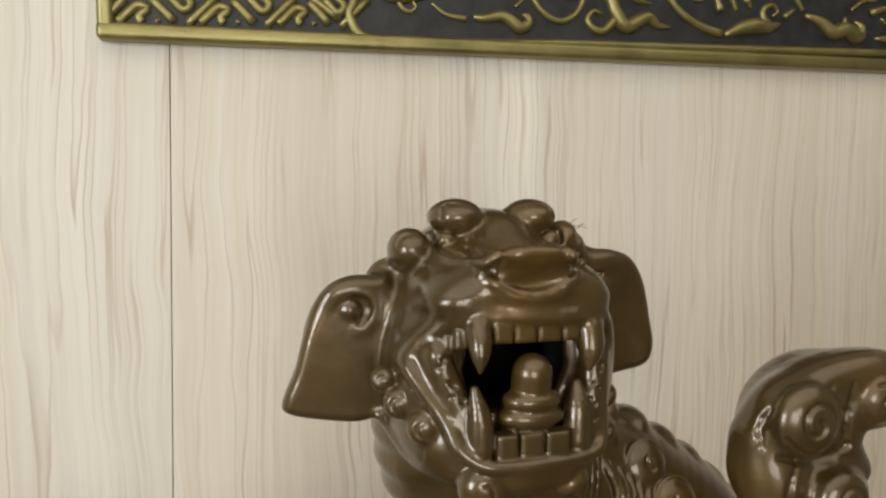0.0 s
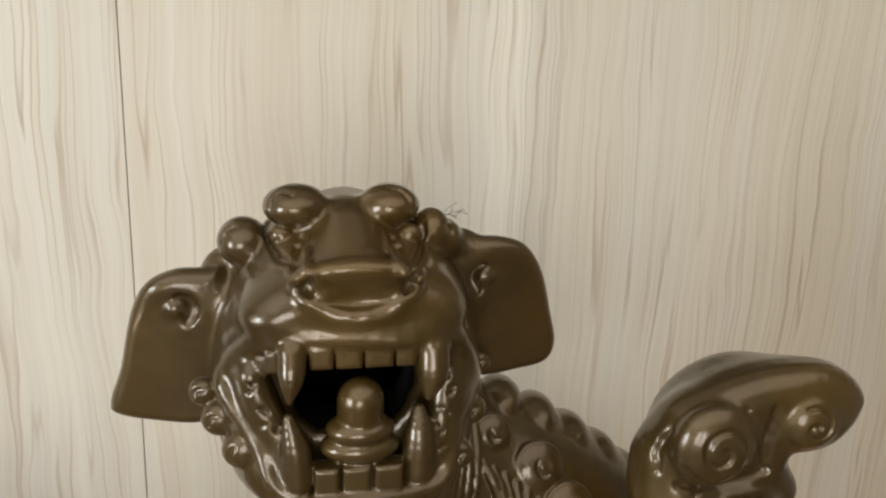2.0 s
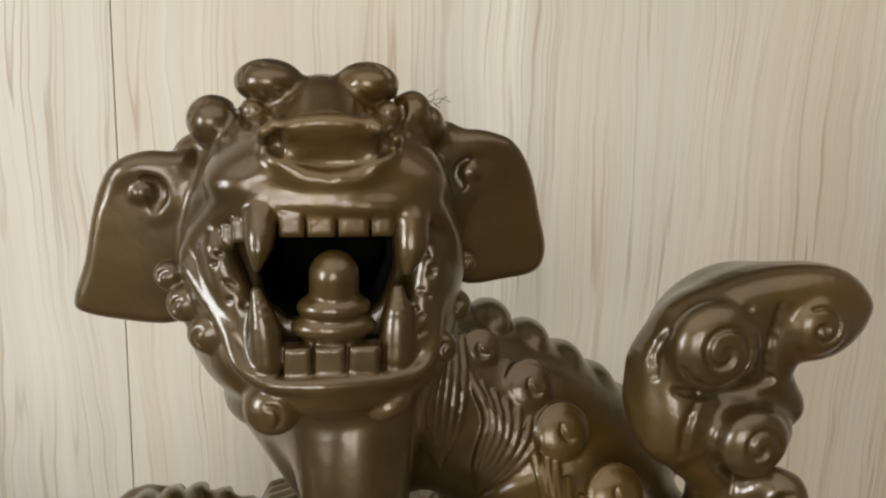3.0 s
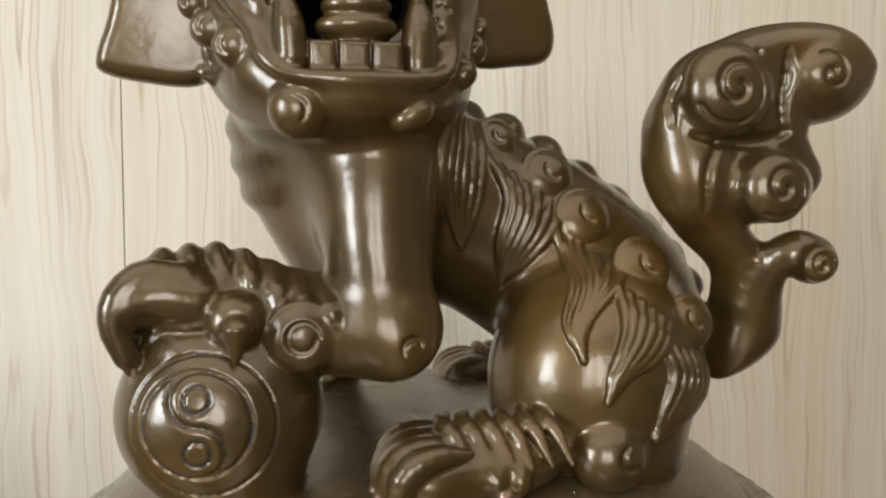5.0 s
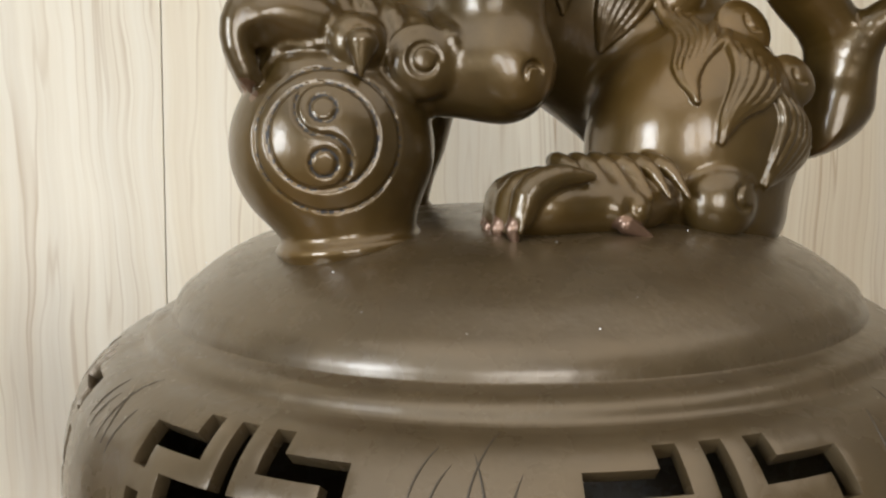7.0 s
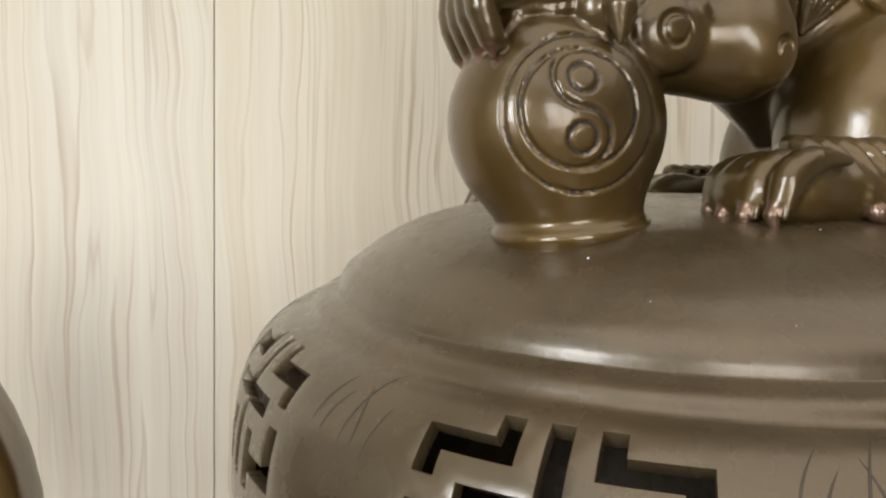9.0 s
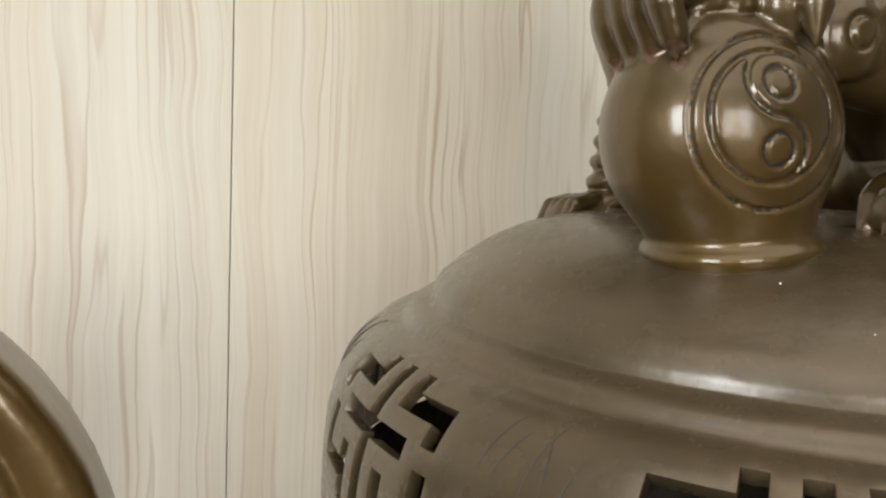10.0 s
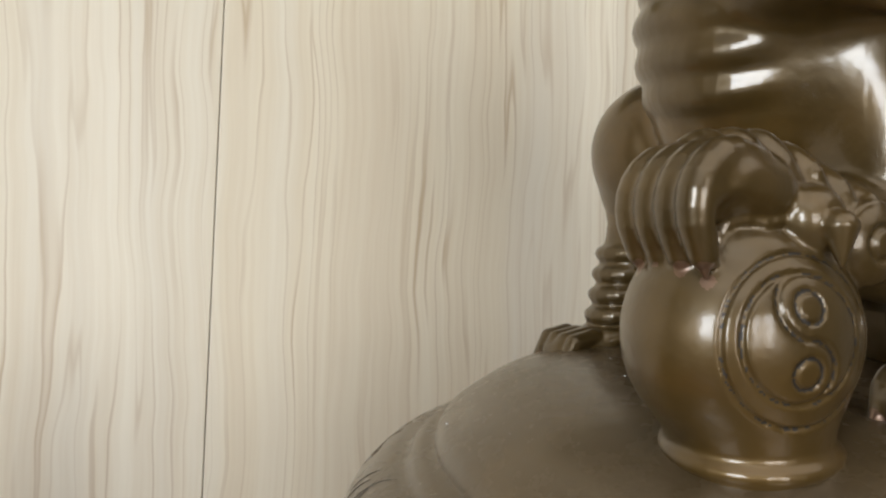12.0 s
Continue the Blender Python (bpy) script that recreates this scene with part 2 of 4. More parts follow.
    def front(self, x, z, start=-1.0):
        """The depth at which the form is first met, going in from the viewer's side."""
        i, kk = [int(round((v - self.lo[a]) / self.h)) for v, a in ((x, 0), (z, 2))]
        col = self.d[np.clip(i, 0, self.n[0] - 1), :, np.clip(kk, 0, self.n[2] - 1)]
        j0 = max(0, int((start - self.lo[1]) / self.h))
        hits = np.nonzero(col[j0:] < 0)[0]
        return self.lo[1] + self.h * (hits[0] + j0) if len(hits) else None

    def snail(self, c, r, turns=1.6, swell=0.5, hand=1, begin=0.0, groove=0.0016, k=0.004, normal=(0, -1, 0)):
        """A curl: a low boss with a spiral groove wound into it."""
        c, nrm = Vector(c), Vector(normal).normalized()
        u = Vector((0, 0, 1)).cross(nrm).normalized()
        w = nrm.cross(u)
        q = nrm.to_track_quat("Z", "Y").to_euler()
        self.egg(c, (r, r, r * swell), k, [math.degrees(v) for v in q])
        pts = []
        for t in np.linspace(0.10, 1.0, 26):
            a, rr = begin + hand * t * turns * 2 * math.pi, r * 0.88 * t
            rise = r * swell * math.sqrt(max(0.0, 1 - (rr / r) ** 2))
            pts.append(c + u * (rr * math.cos(a)) + w * (rr * math.sin(a)) + nrm * rise)
        self.bar(pts, np.linspace(groove * 1.1, groove * 0.7, len(pts)), 0.0008, cut=True)

    def mesh(self, name):
        """The skin of the form: one vertex in each lattice cell that it crosses."""
        d, h = self.d, self.h
        inside = d < 0
        c = [inside[i : i + d.shape[0] - 1, j : j + d.shape[1] - 1, k : k + d.shape[2] - 1] for i in (0, 1) for j in (0, 1) for k in (0, 1)]
        any_, all_ = c[0].copy(), c[0].copy()
        for q in c[1:]:
            any_ |= q
            all_ &= q
        cells = np.argwhere(any_ & ~all_)
        number = np.full(any_.shape, -1, np.int32)
        number[tuple(cells.T)] = np.arange(len(cells))
        corner = np.array([(i, j, k) for i in (0, 1) for j in (0, 1) for k in (0, 1)])
        val = np.stack([d[tuple((cells + o).T)] for o in corner], 1)
        total, count = np.zeros((len(cells), 3)), np.zeros(len(cells))
        for a in range(8):
            for b in range(a + 1, 8):
                if np.abs(corner[a] - corner[b]).sum() != 1:
                    continue
                cross = (val[:, a] < 0) != (val[:, b] < 0)
                t = np.where(cross, val[:, a] / np.where(cross, val[:, a] - val[:, b], 1), 0)[:, None]
                total += np.where(cross[:, None], corner[a] + t * (corner[b] - corner[a]), 0)
                count += cross
        verts = self.lo + h * (cells + total / count[:, None])
        quads = []
        for ax in range(3):
            o = [0, 0, 0]
            o[ax] = 1
            e1, e2 = [np.eye(3, dtype=int)[(ax + s) % 3] for s in (1, 2)]
            p = np.argwhere(inside[: d.shape[0] - o[0], : d.shape[1] - o[1], : d.shape[2] - o[2]] != inside[o[0] :, o[1] :, o[2] :])
            p = p[(p @ e1 > 0) & (p @ e2 > 0) & (p < np.array(any_.shape)).all(1)]
            q = np.stack([number[tuple((p - s1 * e1 - s2 * e2).T)] for s1, s2 in ((0, 0), (1, 0), (1, 1), (0, 1))], 1)
            out = inside[tuple(p.T)]
            q[~out] = q[~out][:, ::-1]
            quads.append(q)
        quads = np.concatenate(quads)
        quads = quads[(quads >= 0).all(1)]
        me = bpy.data.meshes.new(name)
        me.vertices.add(len(verts))
        me.vertices.foreach_set("co", verts.astype(np.float32).ravel())
        me.loops.add(quads.size)
        me.loops.foreach_set("vertex_index", quads.ravel().astype(np.int32))
        me.polygons.add(len(quads))
        me.polygons.foreach_set("loop_start", np.arange(0, quads.size, 4, dtype=np.int32))
        me.polygons.foreach_set("use_smooth", np.ones(len(quads), bool))
        me.update(calc_edges=True)
        me.validate()
        return me


# ---- the room ----
W_X, E_X, S_Y, C_Z = ROOM


def wall_with_opening(name, axis, at, thick, a0, a1, z1, o0, o1, oz0, oz1, label):
    """A wall across axis x or y, from a0 to a1, with one window opening."""
    bm = bmesh.new()
    lo, hi = sorted((at, at + thick))

    def piece(u0, u1, v0, v1):
        if axis == "x":
            box(bm, (lo, u0, v0), (hi, u1, v1))
        else:
            box(bm, (u0, lo, v0), (u1, hi, v1))

    piece(a0, o0, 0, z1), piece(o1, a1, 0, z1), piece(o0, o1, 0, oz0), piece(o0, o1, oz1, z1)
    return tagged(new(name, mesh_of(name, bm, PAINT)), label, "wall", kind="structure")


wall_with_opening("wall_west", "x", W_X, -0.15, S_Y, WALL_Y + 0.1, C_Z, -1.72, -1.08, 1.1, 2.2, "beige painted wall with a narrow window")
wall_with_opening("wall_south", "y", S_Y, -0.15, W_X - 0.15, E_X + 0.15, C_Z, -1.3, 0.1, 0.95, 2.25, "beige painted wall with a wide window")
slab("window_post", (-0.69, S_Y - 0.14, 0.95), (-0.51, S_Y - 0.02, 2.25), WHITE, "white post between two window panes", "window")
slab("wall_east", (E_X, S_Y, 0), (E_X + 0.15, WALL_Y + 0.1, C_Z), PAINT, "plain beige painted wall", "wall")
slab("floor", (W_X, S_Y, -0.1), (E_X, WALL_Y, 0), FLOOR, "polished brown tiled floor", "floor")
slab("ceiling", (W_X - 0.15, S_Y - 0.15, C_Z), (E_X + 0.15, WALL_Y + 0.1, C_Z + 0.1), CEILING, "plain white painted ceiling", "ceiling")
wall_n = slab("wall_north", (W_X, WALL_Y + 0.018, 0), (E_X, WALL_Y + 0.1, C_Z), JOINT, "wall clad in pale wood-print boards", "wall")
SEAM = -0.2210
for x0, x1 in ((SEAM - 2.44 + 0.36, SEAM - 1.22), (SEAM - 1.22, SEAM), (SEAM, SEAM + 1.22), (SEAM + 1.22, SEAM + 2.44)):
    gap = 0.0004
    bm = box(bmesh.new(), (max(x0, W_X) + gap, WALL_Y, 0.0), (min(x1, E_X) - gap, WALL_Y + 0.017, C_Z - 0.002), 0.0008)
    # the boards hang a little out of plumb
    bmesh.ops.rotate(bm, cent=(SEAM, WALL_Y, 1.3), matrix=Matrix.Rotation(radians(0.65), 3, "Y"), verts=bm.verts)
    part("panel", bm, WOOD, wall_n)


# ---- the altar table under the burner ----
def altar_table():
    t = new("altar_table")
    part("tabletop", box(bmesh.new(), (-0.75, -0.34, TABLE_Z - 0.04), (0.75, 0.38, TABLE_Z), 0.005), TABLEWOOD, t)
    for x in (-0.7, 0.64):
        for y in (-0.3, 0.28):
            part("leg", box(bmesh.new(), (x, y, 0), (x + 0.06, y + 0.06, TABLE_Z - 0.04), 0.004), TABLEWOOD, t)
    return tagged(t, "dark red wooden altar table against the wall", "table")


altar_table()

# ---- the incense burner ----
burner = tagged(new("incense_burner"), "brown bronze incense burner with a pierced domed lid", "incense burner")
burner.location = (0, 0, TABLE_Z)
LID_Z = 1.29 - TABLE_Z        # heights below are told from the ball's front, as the statue's are


def lathe(bm, profile, steps, holes=None, start=0.0):
    """A turned form: profile of (radius, height); holes(i, j) leaves a cell open."""
    turns = steps if isinstance(steps, list) else [start + 2 * math.pi * i / steps for i in range(steps)]
    steps = len(turns)
    rings = [[bm.verts.new((r * math.cos(a), r * math.sin(a), z)) for a in turns] for r, z in profile]
    for j, (a, b) in enumerate(zip(rings, rings[1:])):
        for i in range(steps):
            if holes and holes(i, j):
                continue
            bm.faces.new((a[i], b[i], b[(i + 1) % steps], a[(i + 1) % steps]))
    return bm


KEY = ("...#.#.#...", "####.#.####", "#....#....#", "..#######..", "#....#....#", "#..#.#.#..#", "####.#.####", "...#.#.#...")
top = spline([(0.0005, -0.0260), (0.05, -0.0275), (0.10, -0.0315), (0.1220, -0.0362), (0.1370, -0.0420), (0.1490, -0.0488), (0.1580, -0.0555)], 18)
rim = spline([(0.1580, -0.0555), (0.1640, -0.0605), (0.1672, -0.0660), (0.1680, -0.0692), (0.1684, -0.0702), (0.1712, -0.0712), (0.1752, -0.0722), (0.1786, -0.0742), (0.1806, -0.0776), (0.1826, -0.0790)], 40)
side = spline([(0.1826, -0.0790), (0.1870, -0.0794), (0.1920, -0.0812), (0.1980, -0.0852), (0.2040, -0.0910), (0.2095, -0.0990), (0.2145, -0.1144), (0.2172, -0.1350), (0.2180, -0.1600)], 400)
run = np.r_[0, np.cumsum(np.hypot(*np.diff(side, axis=0).T))]
row = 0.0077
first = 0.0100
marks = np.r_[0, first + row * np.arange(9), run[-1]]
fine_rows, is_key = [], []
for q, (a, b) in enumerate(zip(marks, marks[1:])):
    for s in np.linspace(a, b, 3)[:-1]:
        fine_rows.append((np.interp(s, run, side[:, 0]), np.interp(s, run, side[:, 1])))
        is_key.append(q - 1)
fine_rows.append(tuple(side[-1]))
profile = [tuple(p) for p in top] + [tuple(p) for p in rim[1:]] + fine_rows[1:]
head_rows = len(top) + len(rim) - 2
profile = [(r, z + LID_Z) for r, z in profile]


def pierced(i, j):
    q = j - head_rows
    if q < 0 or q >= len(is_key) or not 0 <= is_key[q] < 8:
        return False
    col = (i // 2) % 18
    return col < 11 and KEY[is_key[q]][col] == "#"


CELL = 2.11
PANELS = (-173.9, -132.0, -90.1, -48.2, -6.3, 41.8, 89.9, 138.0)
turns = []
for k, mid in enumerate(PANELS):
    rest = (PANELS[k + 1] if k < 7 else PANELS[0] + 360) - mid - 11 * CELL
    for i in range(36):
        turns.append(radians(mid - 5.5 * CELL + (i * CELL / 2 if i < 22 else 11 * CELL + (i - 22) * rest / 14)))
bm = lathe(bmesh.new(), profile, turns, pierced)
bmesh.ops.recalc_face_normals(bm, faces=bm.faces)
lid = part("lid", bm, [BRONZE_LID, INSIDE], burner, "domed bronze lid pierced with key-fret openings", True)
# the lid sits a little askew on the bowl
LID_UP = Vector((-0.021, -0.0702, 1)).normalized()
LID_SEAT = Matrix.Translation((0.0026, 0.0031, LID_Z + 0.0008)) @ Vector((0, 0, 1)).rotation_difference(LID_UP).to_matrix().to_4x4() @ Matrix.Translation((0, 0, -LID_Z))
lid.matrix_local = LID_SEAT
sol = lid.modifiers.new("thickness", "SOLIDIFY")
sol.thickness, sol.offset = 0.0055, -1
bev = lid.modifiers.new("edges", "BEVEL")
bev.width, bev.segments, bev.limit_method, bev.angle_limit = 0.0008, 2, "ANGLE", radians(50)

body = spline([(0.2050, -0.1450), (0.2060, -0.1700), (0.2080, -0.1790), (0.2210, -0.1830), (0.2225, -0.20), (0.2150, -0.25), (0.1900, -0.31), (0.1500, -0.355), (0.1100, -0.375), (0.001, -0.380)], 40)
part("bowl", lathe(bmesh.new(), [(max(r, 0.001), z + LID_Z) for r, z in body], 96), BRONZE_LID, burner, "round-bellied bronze bowl", True)
for a in (90, 210, 330):
    bm = bmesh.new()
    ca, sa = math.cos(radians(a)), math.sin(radians(a))
    tube(bm, [(ca * r, sa * r, z) for r, z in spline([(0.13, 0.135), (0.16, 0.10), (0.165, 0.05), (0.175, 0.0)], 12)], [0.035 - 0.013 * i / 12 for i in range(13)], 16)
    part("leg", bm, BRONZE_LID, burner, smooth=True)


def handle():
    """A thick scrolled ear that leaves the bowl low down and rises beside the lid."""
    ear = Clay((-0.36, 0.03, -0.32), (-0.09, 0.15, -0.03), 0.0025)
    ear.bar([(-0.10, 0.091, -0.25), (-0.15, 0.091, -0.275), (-0.21, 0.091, -0.26)], [0.022, 0.02, 0.02], 0.01, 10)
    outline = [(-0.268 + 0.078 * math.cos(a) * (1 + 0.05 * math.cos(2 * a)), -0.164 + 0.112 * math.sin(a)) for a in np.arange(40) * math.pi / 20]
    ear.leaf(outline, 0.091, 0.020, 0.007, 0.012)
    for s, w in ((0.80, 0.0022), (0.60, 0.0030)):
        loop = [(-0.268 + 0.078 * s * math.cos(a), 0.0712, -0.164 + 0.112 * (1 - (1 - s) * 0.7) * math.sin(a)) for a in np.arange(41) * math.pi / 20]
        ear.bar(loop, w, 0.002, cut=True)
    me = ear.mesh("handle")
    me.materials.append(BRONZE)
    ob = new("handle", me)
    ob.parent = burner
    ob.matrix_local = Matrix.Translation((OFF.x, OFF.y, LID_Z))
    tagged(ob, "thick scrolled bronze ear handle")
    twin = new("handle", me)
    twin.parent = burner
    twin.matrix_local = Matrix.Rotation(math.pi, 4, "Z") @ ob.matrix_local
    return tagged(twin, "thick scrolled bronze ear handle")


handle()

# engraved grass blades between the pierced panels
for k, panel in enumerate(PANELS):
    mid = radians((panel + (PANELS[k + 1] if k < 7 else PANELS[0] + 360)) / 2)
    for da, s0, s1, bend in ((-4.2, 0.030, 0.010, 2.0), (-2.6, 0.032, 0.016, 1.6), (0.3, 0.034, 0.003, 2.6), (2.0, 0.034, 0.012, -1.2), (3.6, 0.036, 0.018, 1.2)):
        bm, pts = bmesh.new(), []
        for t in np.linspace(0, 1, 9):
            s = s0 + (s1 - s0) * t
            r, z = np.interp(s, run, side[:, 0]), np.interp(s, run, side[:, 1])
            a = mid + radians(da + bend * t * t)
            pts.append((r * math.cos(a), r * math.sin(a), z + LID_Z))
        tube(bm, pts, [0.0004 * math.sin(math.pi * (0.12 + 0.8 * t)) for t in np.linspace(0, 1, 9)], 5)
        part("engraved_blade", bm, ENGRAVED, lid)


# ---- the lion statue ----
GROOVES = []
CLAWS = []
BALL = (0.0078, 0.0368, -0.0005)


def lion_form(step):
    CLAWS.clear()
    GROOVES.clear()
    c = Clay((-0.052, -0.032, -0.062), (0.345, 0.240, 0.262), step)

    def on_skin(x, z, sink=0.0, spare=0.05):
        y = c.front(x, z)
        return (x, (spare if y is None else y) + sink, z)

    def laid(path, n=14, sink=0.0):
        """A line of x and z laid on the skin."""
        out = []
        for x, z in spline(path, n):
            y = c.front(x, z)
            if y is not None:
                out.append((x, y + sink, z))
        return out

    def crease(path, r, k=0.003, n=18):
        """A furrow that thins out at both ends, drawn over the skin."""
        line = laid(path, n)
        c.bar(line, [r * (0.3 + 0.7 * math.sin(math.pi * (i + 0.5) / len(line))) for i in range(len(line))], k, cut=True)

    def knob(p, r, swell=0.7, normal=(0, -1, 0), start=170, sweep=170, at=0.42, off=(0.0, 0.0), groove=0.0011, k=0.003, edge=0.0):
        """A round boss with a hooked cut in its face."""
        p, nrm = Vector(p), Vector(normal).normalized()
        u = Vector((0, 0, 1)).cross(nrm).normalized()
        w = nrm.cross(u)
        c.egg(p, (r, r, r * swell), k, [math.degrees(v) for v in nrm.to_track_quat("Z", "Y").to_euler()])
        if edge:
            loop = [p + r * 0.93 * (u * math.cos(a) + w * math.sin(a)) + nrm * r * swell * 0.30 for a in np.linspace(-0.5, 4.2, 28)]
            c.bar(loop, [edge * math.sin(0.2 + 2.74 * i / 27) for i in range(28)], 0.0008)
        pts = []
        for t in np.linspace(0, 1, 14):
            a, rr = radians(start + sweep * t), r * at * (1 - 0.25 * t)
            du, dw = off[0] * r + rr * math.cos(a), off[1] * r + rr * math.sin(a)
            rise = r * swell * math.sqrt(max(0.05, 1 - (du * du + dw * dw) / (r * r)))
            pts.append(p + u * du + w * dw + nrm * rise)
        c.bar(pts, [groove * (0.45 + 0.75 * math.sin(math.pi * (i + 1) / 15)) for i in range(14)], 0.0007, cut=True)

    # trunk
    c.bar([(0.088, 0.092, 0.098), (0.13, 0.097, 0.080), (0.170, 0.097, 0.058), (0.204, 0.096, 0.028), (0.206, 0.095, -0.005)], [0.048, 0.0485, 0.051, 0.052, 0.045], 0.012, 24)
    # chest, broad at the neck and narrowing to the forelegs
    c.bar([(0.063, 0.078, 0.156), (0.0630, 0.086, 0.128), (0.0645, 0.088, 0.108), (0.0700, 0.090, 0.088), (0.0770, 0.090, 0.066)], [0.048, 0.0510, 0.0490, 0.0450, 0.0400], 0.016, 22)
    # haunches
    for y, s, dx, f in ((0.046, 1, 0.0, 1.0), (0.150, -1, 0.059, 0.66)):
        c.egg((0.179 + 0.6 * dx, y, 0.003), (0.051 * f, 0.045, 0.057), 0.012, (0, 14, 0))
        c.egg((0.183 + 0.6 * dx, y - 0.004 * s, -0.034), (0.036 * f, 0.034, 0.022), 0.012)
        c.egg((0.112 + dx, y - 0.029 * s, -0.026), (0.040, 0.024, 0.016), 0.010)
        c.egg((0.090 + dx, y - 0.030 * s, -0.027), (0.022, 0.026, 0.015), 0.006)
    # spine curls along the back
    for x, z in ((0.1280, 0.1395), (0.1490, 0.1330), (0.1700, 0.1215), (0.1900, 0.1085), (0.2080, 0.0955), (0.2250, 0.0810), (0.2400, 0.0660), (0.2510, 0.0500)):
        c.egg((x, 0.096, z - 0.0120), (0.0120, 0.0190, 0.0120), 0.0028)

    # far foreleg with its wrinkles and foot
    c.egg((0.079, 0.163, 0.080), (0.042, 0.040, 0.040), 0.014)
    c.bar([(0.080, 0.176, 0.065), (0.077, 0.182, 0.038), (0.073, 0.185, 0.016), (0.068, 0.186, -0.002), (0.064, 0.188, -0.022)], [0.027, 0.0190, 0.0170, 0.0150, 0.0140], 0.012, 12)
    for i in range(5):
        z = 0.027 - 0.0115 * i
        x, r = 0.0745 - 0.0030 * i, 0.0175 - 0.0008 * i
        c.bar([(x + r * math.cos(a), 0.185 + r * math.sin(a), z + 0.003 * math.cos(a)) for a in np.linspace(radians(95), radians(300), 12)], [0.0045 * math.sin(0.2 + 2.75 * j / 11) for j in range(12)], 0.0040)
    c.egg((0.050, 0.190, -0.030), (0.026, 0.019, 0.011), 0.008)
    c.egg((0.078, 0.188, -0.032), (0.012, 0.012, 0.008), 0.006)
    for i in range(4):
        y = 0.177 + 0.0088 * i
        c.bar([(0.044, y, -0.0210), (0.033, y, -0.0245), (0.0275, y, -0.0340)], [0.0045, 0.0054, 0.0044], 0.0020)
        c.bar([(0.0285, y - 0.001, -0.0300), (0.0240, y - 0.001, -0.0385)], [0.0034, 0.0010], 0.001)
        CLAWS.append(((0.0275, y - 0.001, -0.0330), (0.0240, y - 0.001, -0.0395), 0.0036))

    # near foreleg: upper arm, elbow, forearm laid on the ball
    c.bar([(0.078, 0.052, 0.126), (0.0748, 0.038, 0.098), (0.0744, 0.031, 0.072), (0.0762, 0.027, 0.036)], [0.034, 0.0275, 0.0240, 0.0210], 0.026, 48)
    c.egg((0.0800, 0.0250, 0.0310), (0.0185, 0.0205, 0.0190), 0.010)
    c.bar([(0.078, 0.026, 0.031), (0.050, 0.031, 0.033), (0.022, 0.034, 0.041), (0.002, 0.036, 0.046)], [0.0200, 0.0200, 0.0185, 0.0160], 0.008, 30)

    # the ball on its foot
    bx, by, bz = BALL
    c.egg(BALL, (0.0425, 0.0368, 0.0415), 0.005)
    c.bar([(0.0125, 0.0370, -0.025), (0.0142, 0.0375, -0.036), (0.0148, 0.0375, -0.058)], [0.0285, 0.0280, 0.0292], 0.007)
    c.bar([(0.0148 + 0.0298 * math.cos(a), 0.0375 + 0.0290 * math.sin(a), -0.0405 + 0.0032 * math.cos(a) + 0.0020 * math.sin(a)) for a in np.linspace(0, 2 * math.pi, 33)], 0.0017, 0.0050)
    # the ball's collar under the paw
    c.egg((-0.0010, 0.0370, 0.0275), (0.0215, 0.0255, 0.0125), 0.003)

    # soft folds across the chest
    for z, r, w in ((0.1430, 0.0490, 0.0050), (0.1270, 0.0500, 0.0060), (0.1110, 0.0480, 0.0060), (0.0960, 0.0440, 0.0055)):
        arc = [(0.0650 + r * math.cos(a), 0.088 + r * math.sin(a), z - 0.004 * math.cos(a - math.pi) + 0.002 * math.sin(3 * a)) for a in np.linspace(radians(115), radians(238), 20)]
        c.bar(arc, [w * math.sin(0.25 + 2.75 * i / 19) for i in range(20)], 0.0075)

    # tail: a rounded blade, rolled up in three curls and a small one
    blade = [(0.2430, 0.0370), (0.2380, 0.0520), (0.2190, 0.0690), (0.2016, 0.0930), (0.1986, 0.1120), (0.2006, 0.1270), (0.2146, 0.1470), (0.2406, 0.1610), (0.2706, 0.1660), (0.2956, 0.1630), (0.3106, 0.1510), (0.3116, 0.1400), (0.3040, 0.1290), (0.2780, 0.1180), (0.2880, 0.0970), (0.2800, 0.0830), (0.2500, 0.0770), (0.2590, 0.0620), (0.2715, 0.0300), (0.2705, 0.0130), (0.2520, -0.0010), (0.2380, 0.0000)]
    c.leaf(spline(blade + blade[:1], 80)[:-1], 0.0330, 0.0170, 0.0150, 0.006, (0.02, -0.13))
    c.bar([(0.205, 0.088, 0.016), (0.232, 0.070, 0.014), (0.2550, 0.0540, 0.0160), (0.2590, 0.0440, 0.0340)], [0.026, 0.0195, 0.0155, 0.0140], 0.010, 24)
    c.bar([(0.2230, 0.0430, 0.1130), (0.2330, 0.0440, 0.1340), (0.2540, 0.0440, 0.1450), (0.2790, 0.0410, 0.1425), (0.2960, 0.0350, 0.1340)], [0.0130, 0.0160, 0.0170, 0.0160, 0.0110], 0.010, 24)
    c.egg((0.3120, 0.0620, 0.1640), (0.0300, 0.0200, 0.0200), 0.010, cut=True)
    c.egg((0.2310, 0.0230, 0.1320), (0.0265, 0.0190, 0.0225), 0.004)
    c.egg((0.2800, 0.0240, 0.1400), (0.0270, 0.0190, 0.0205), 0.004)
    c.egg((0.2500, 0.0200, 0.0900), (0.0240, 0.0200, 0.0170), 0.004)
    c.egg((0.2180, 0.0240, 0.0950), (0.0150, 0.0160, 0.0220), 0.010)
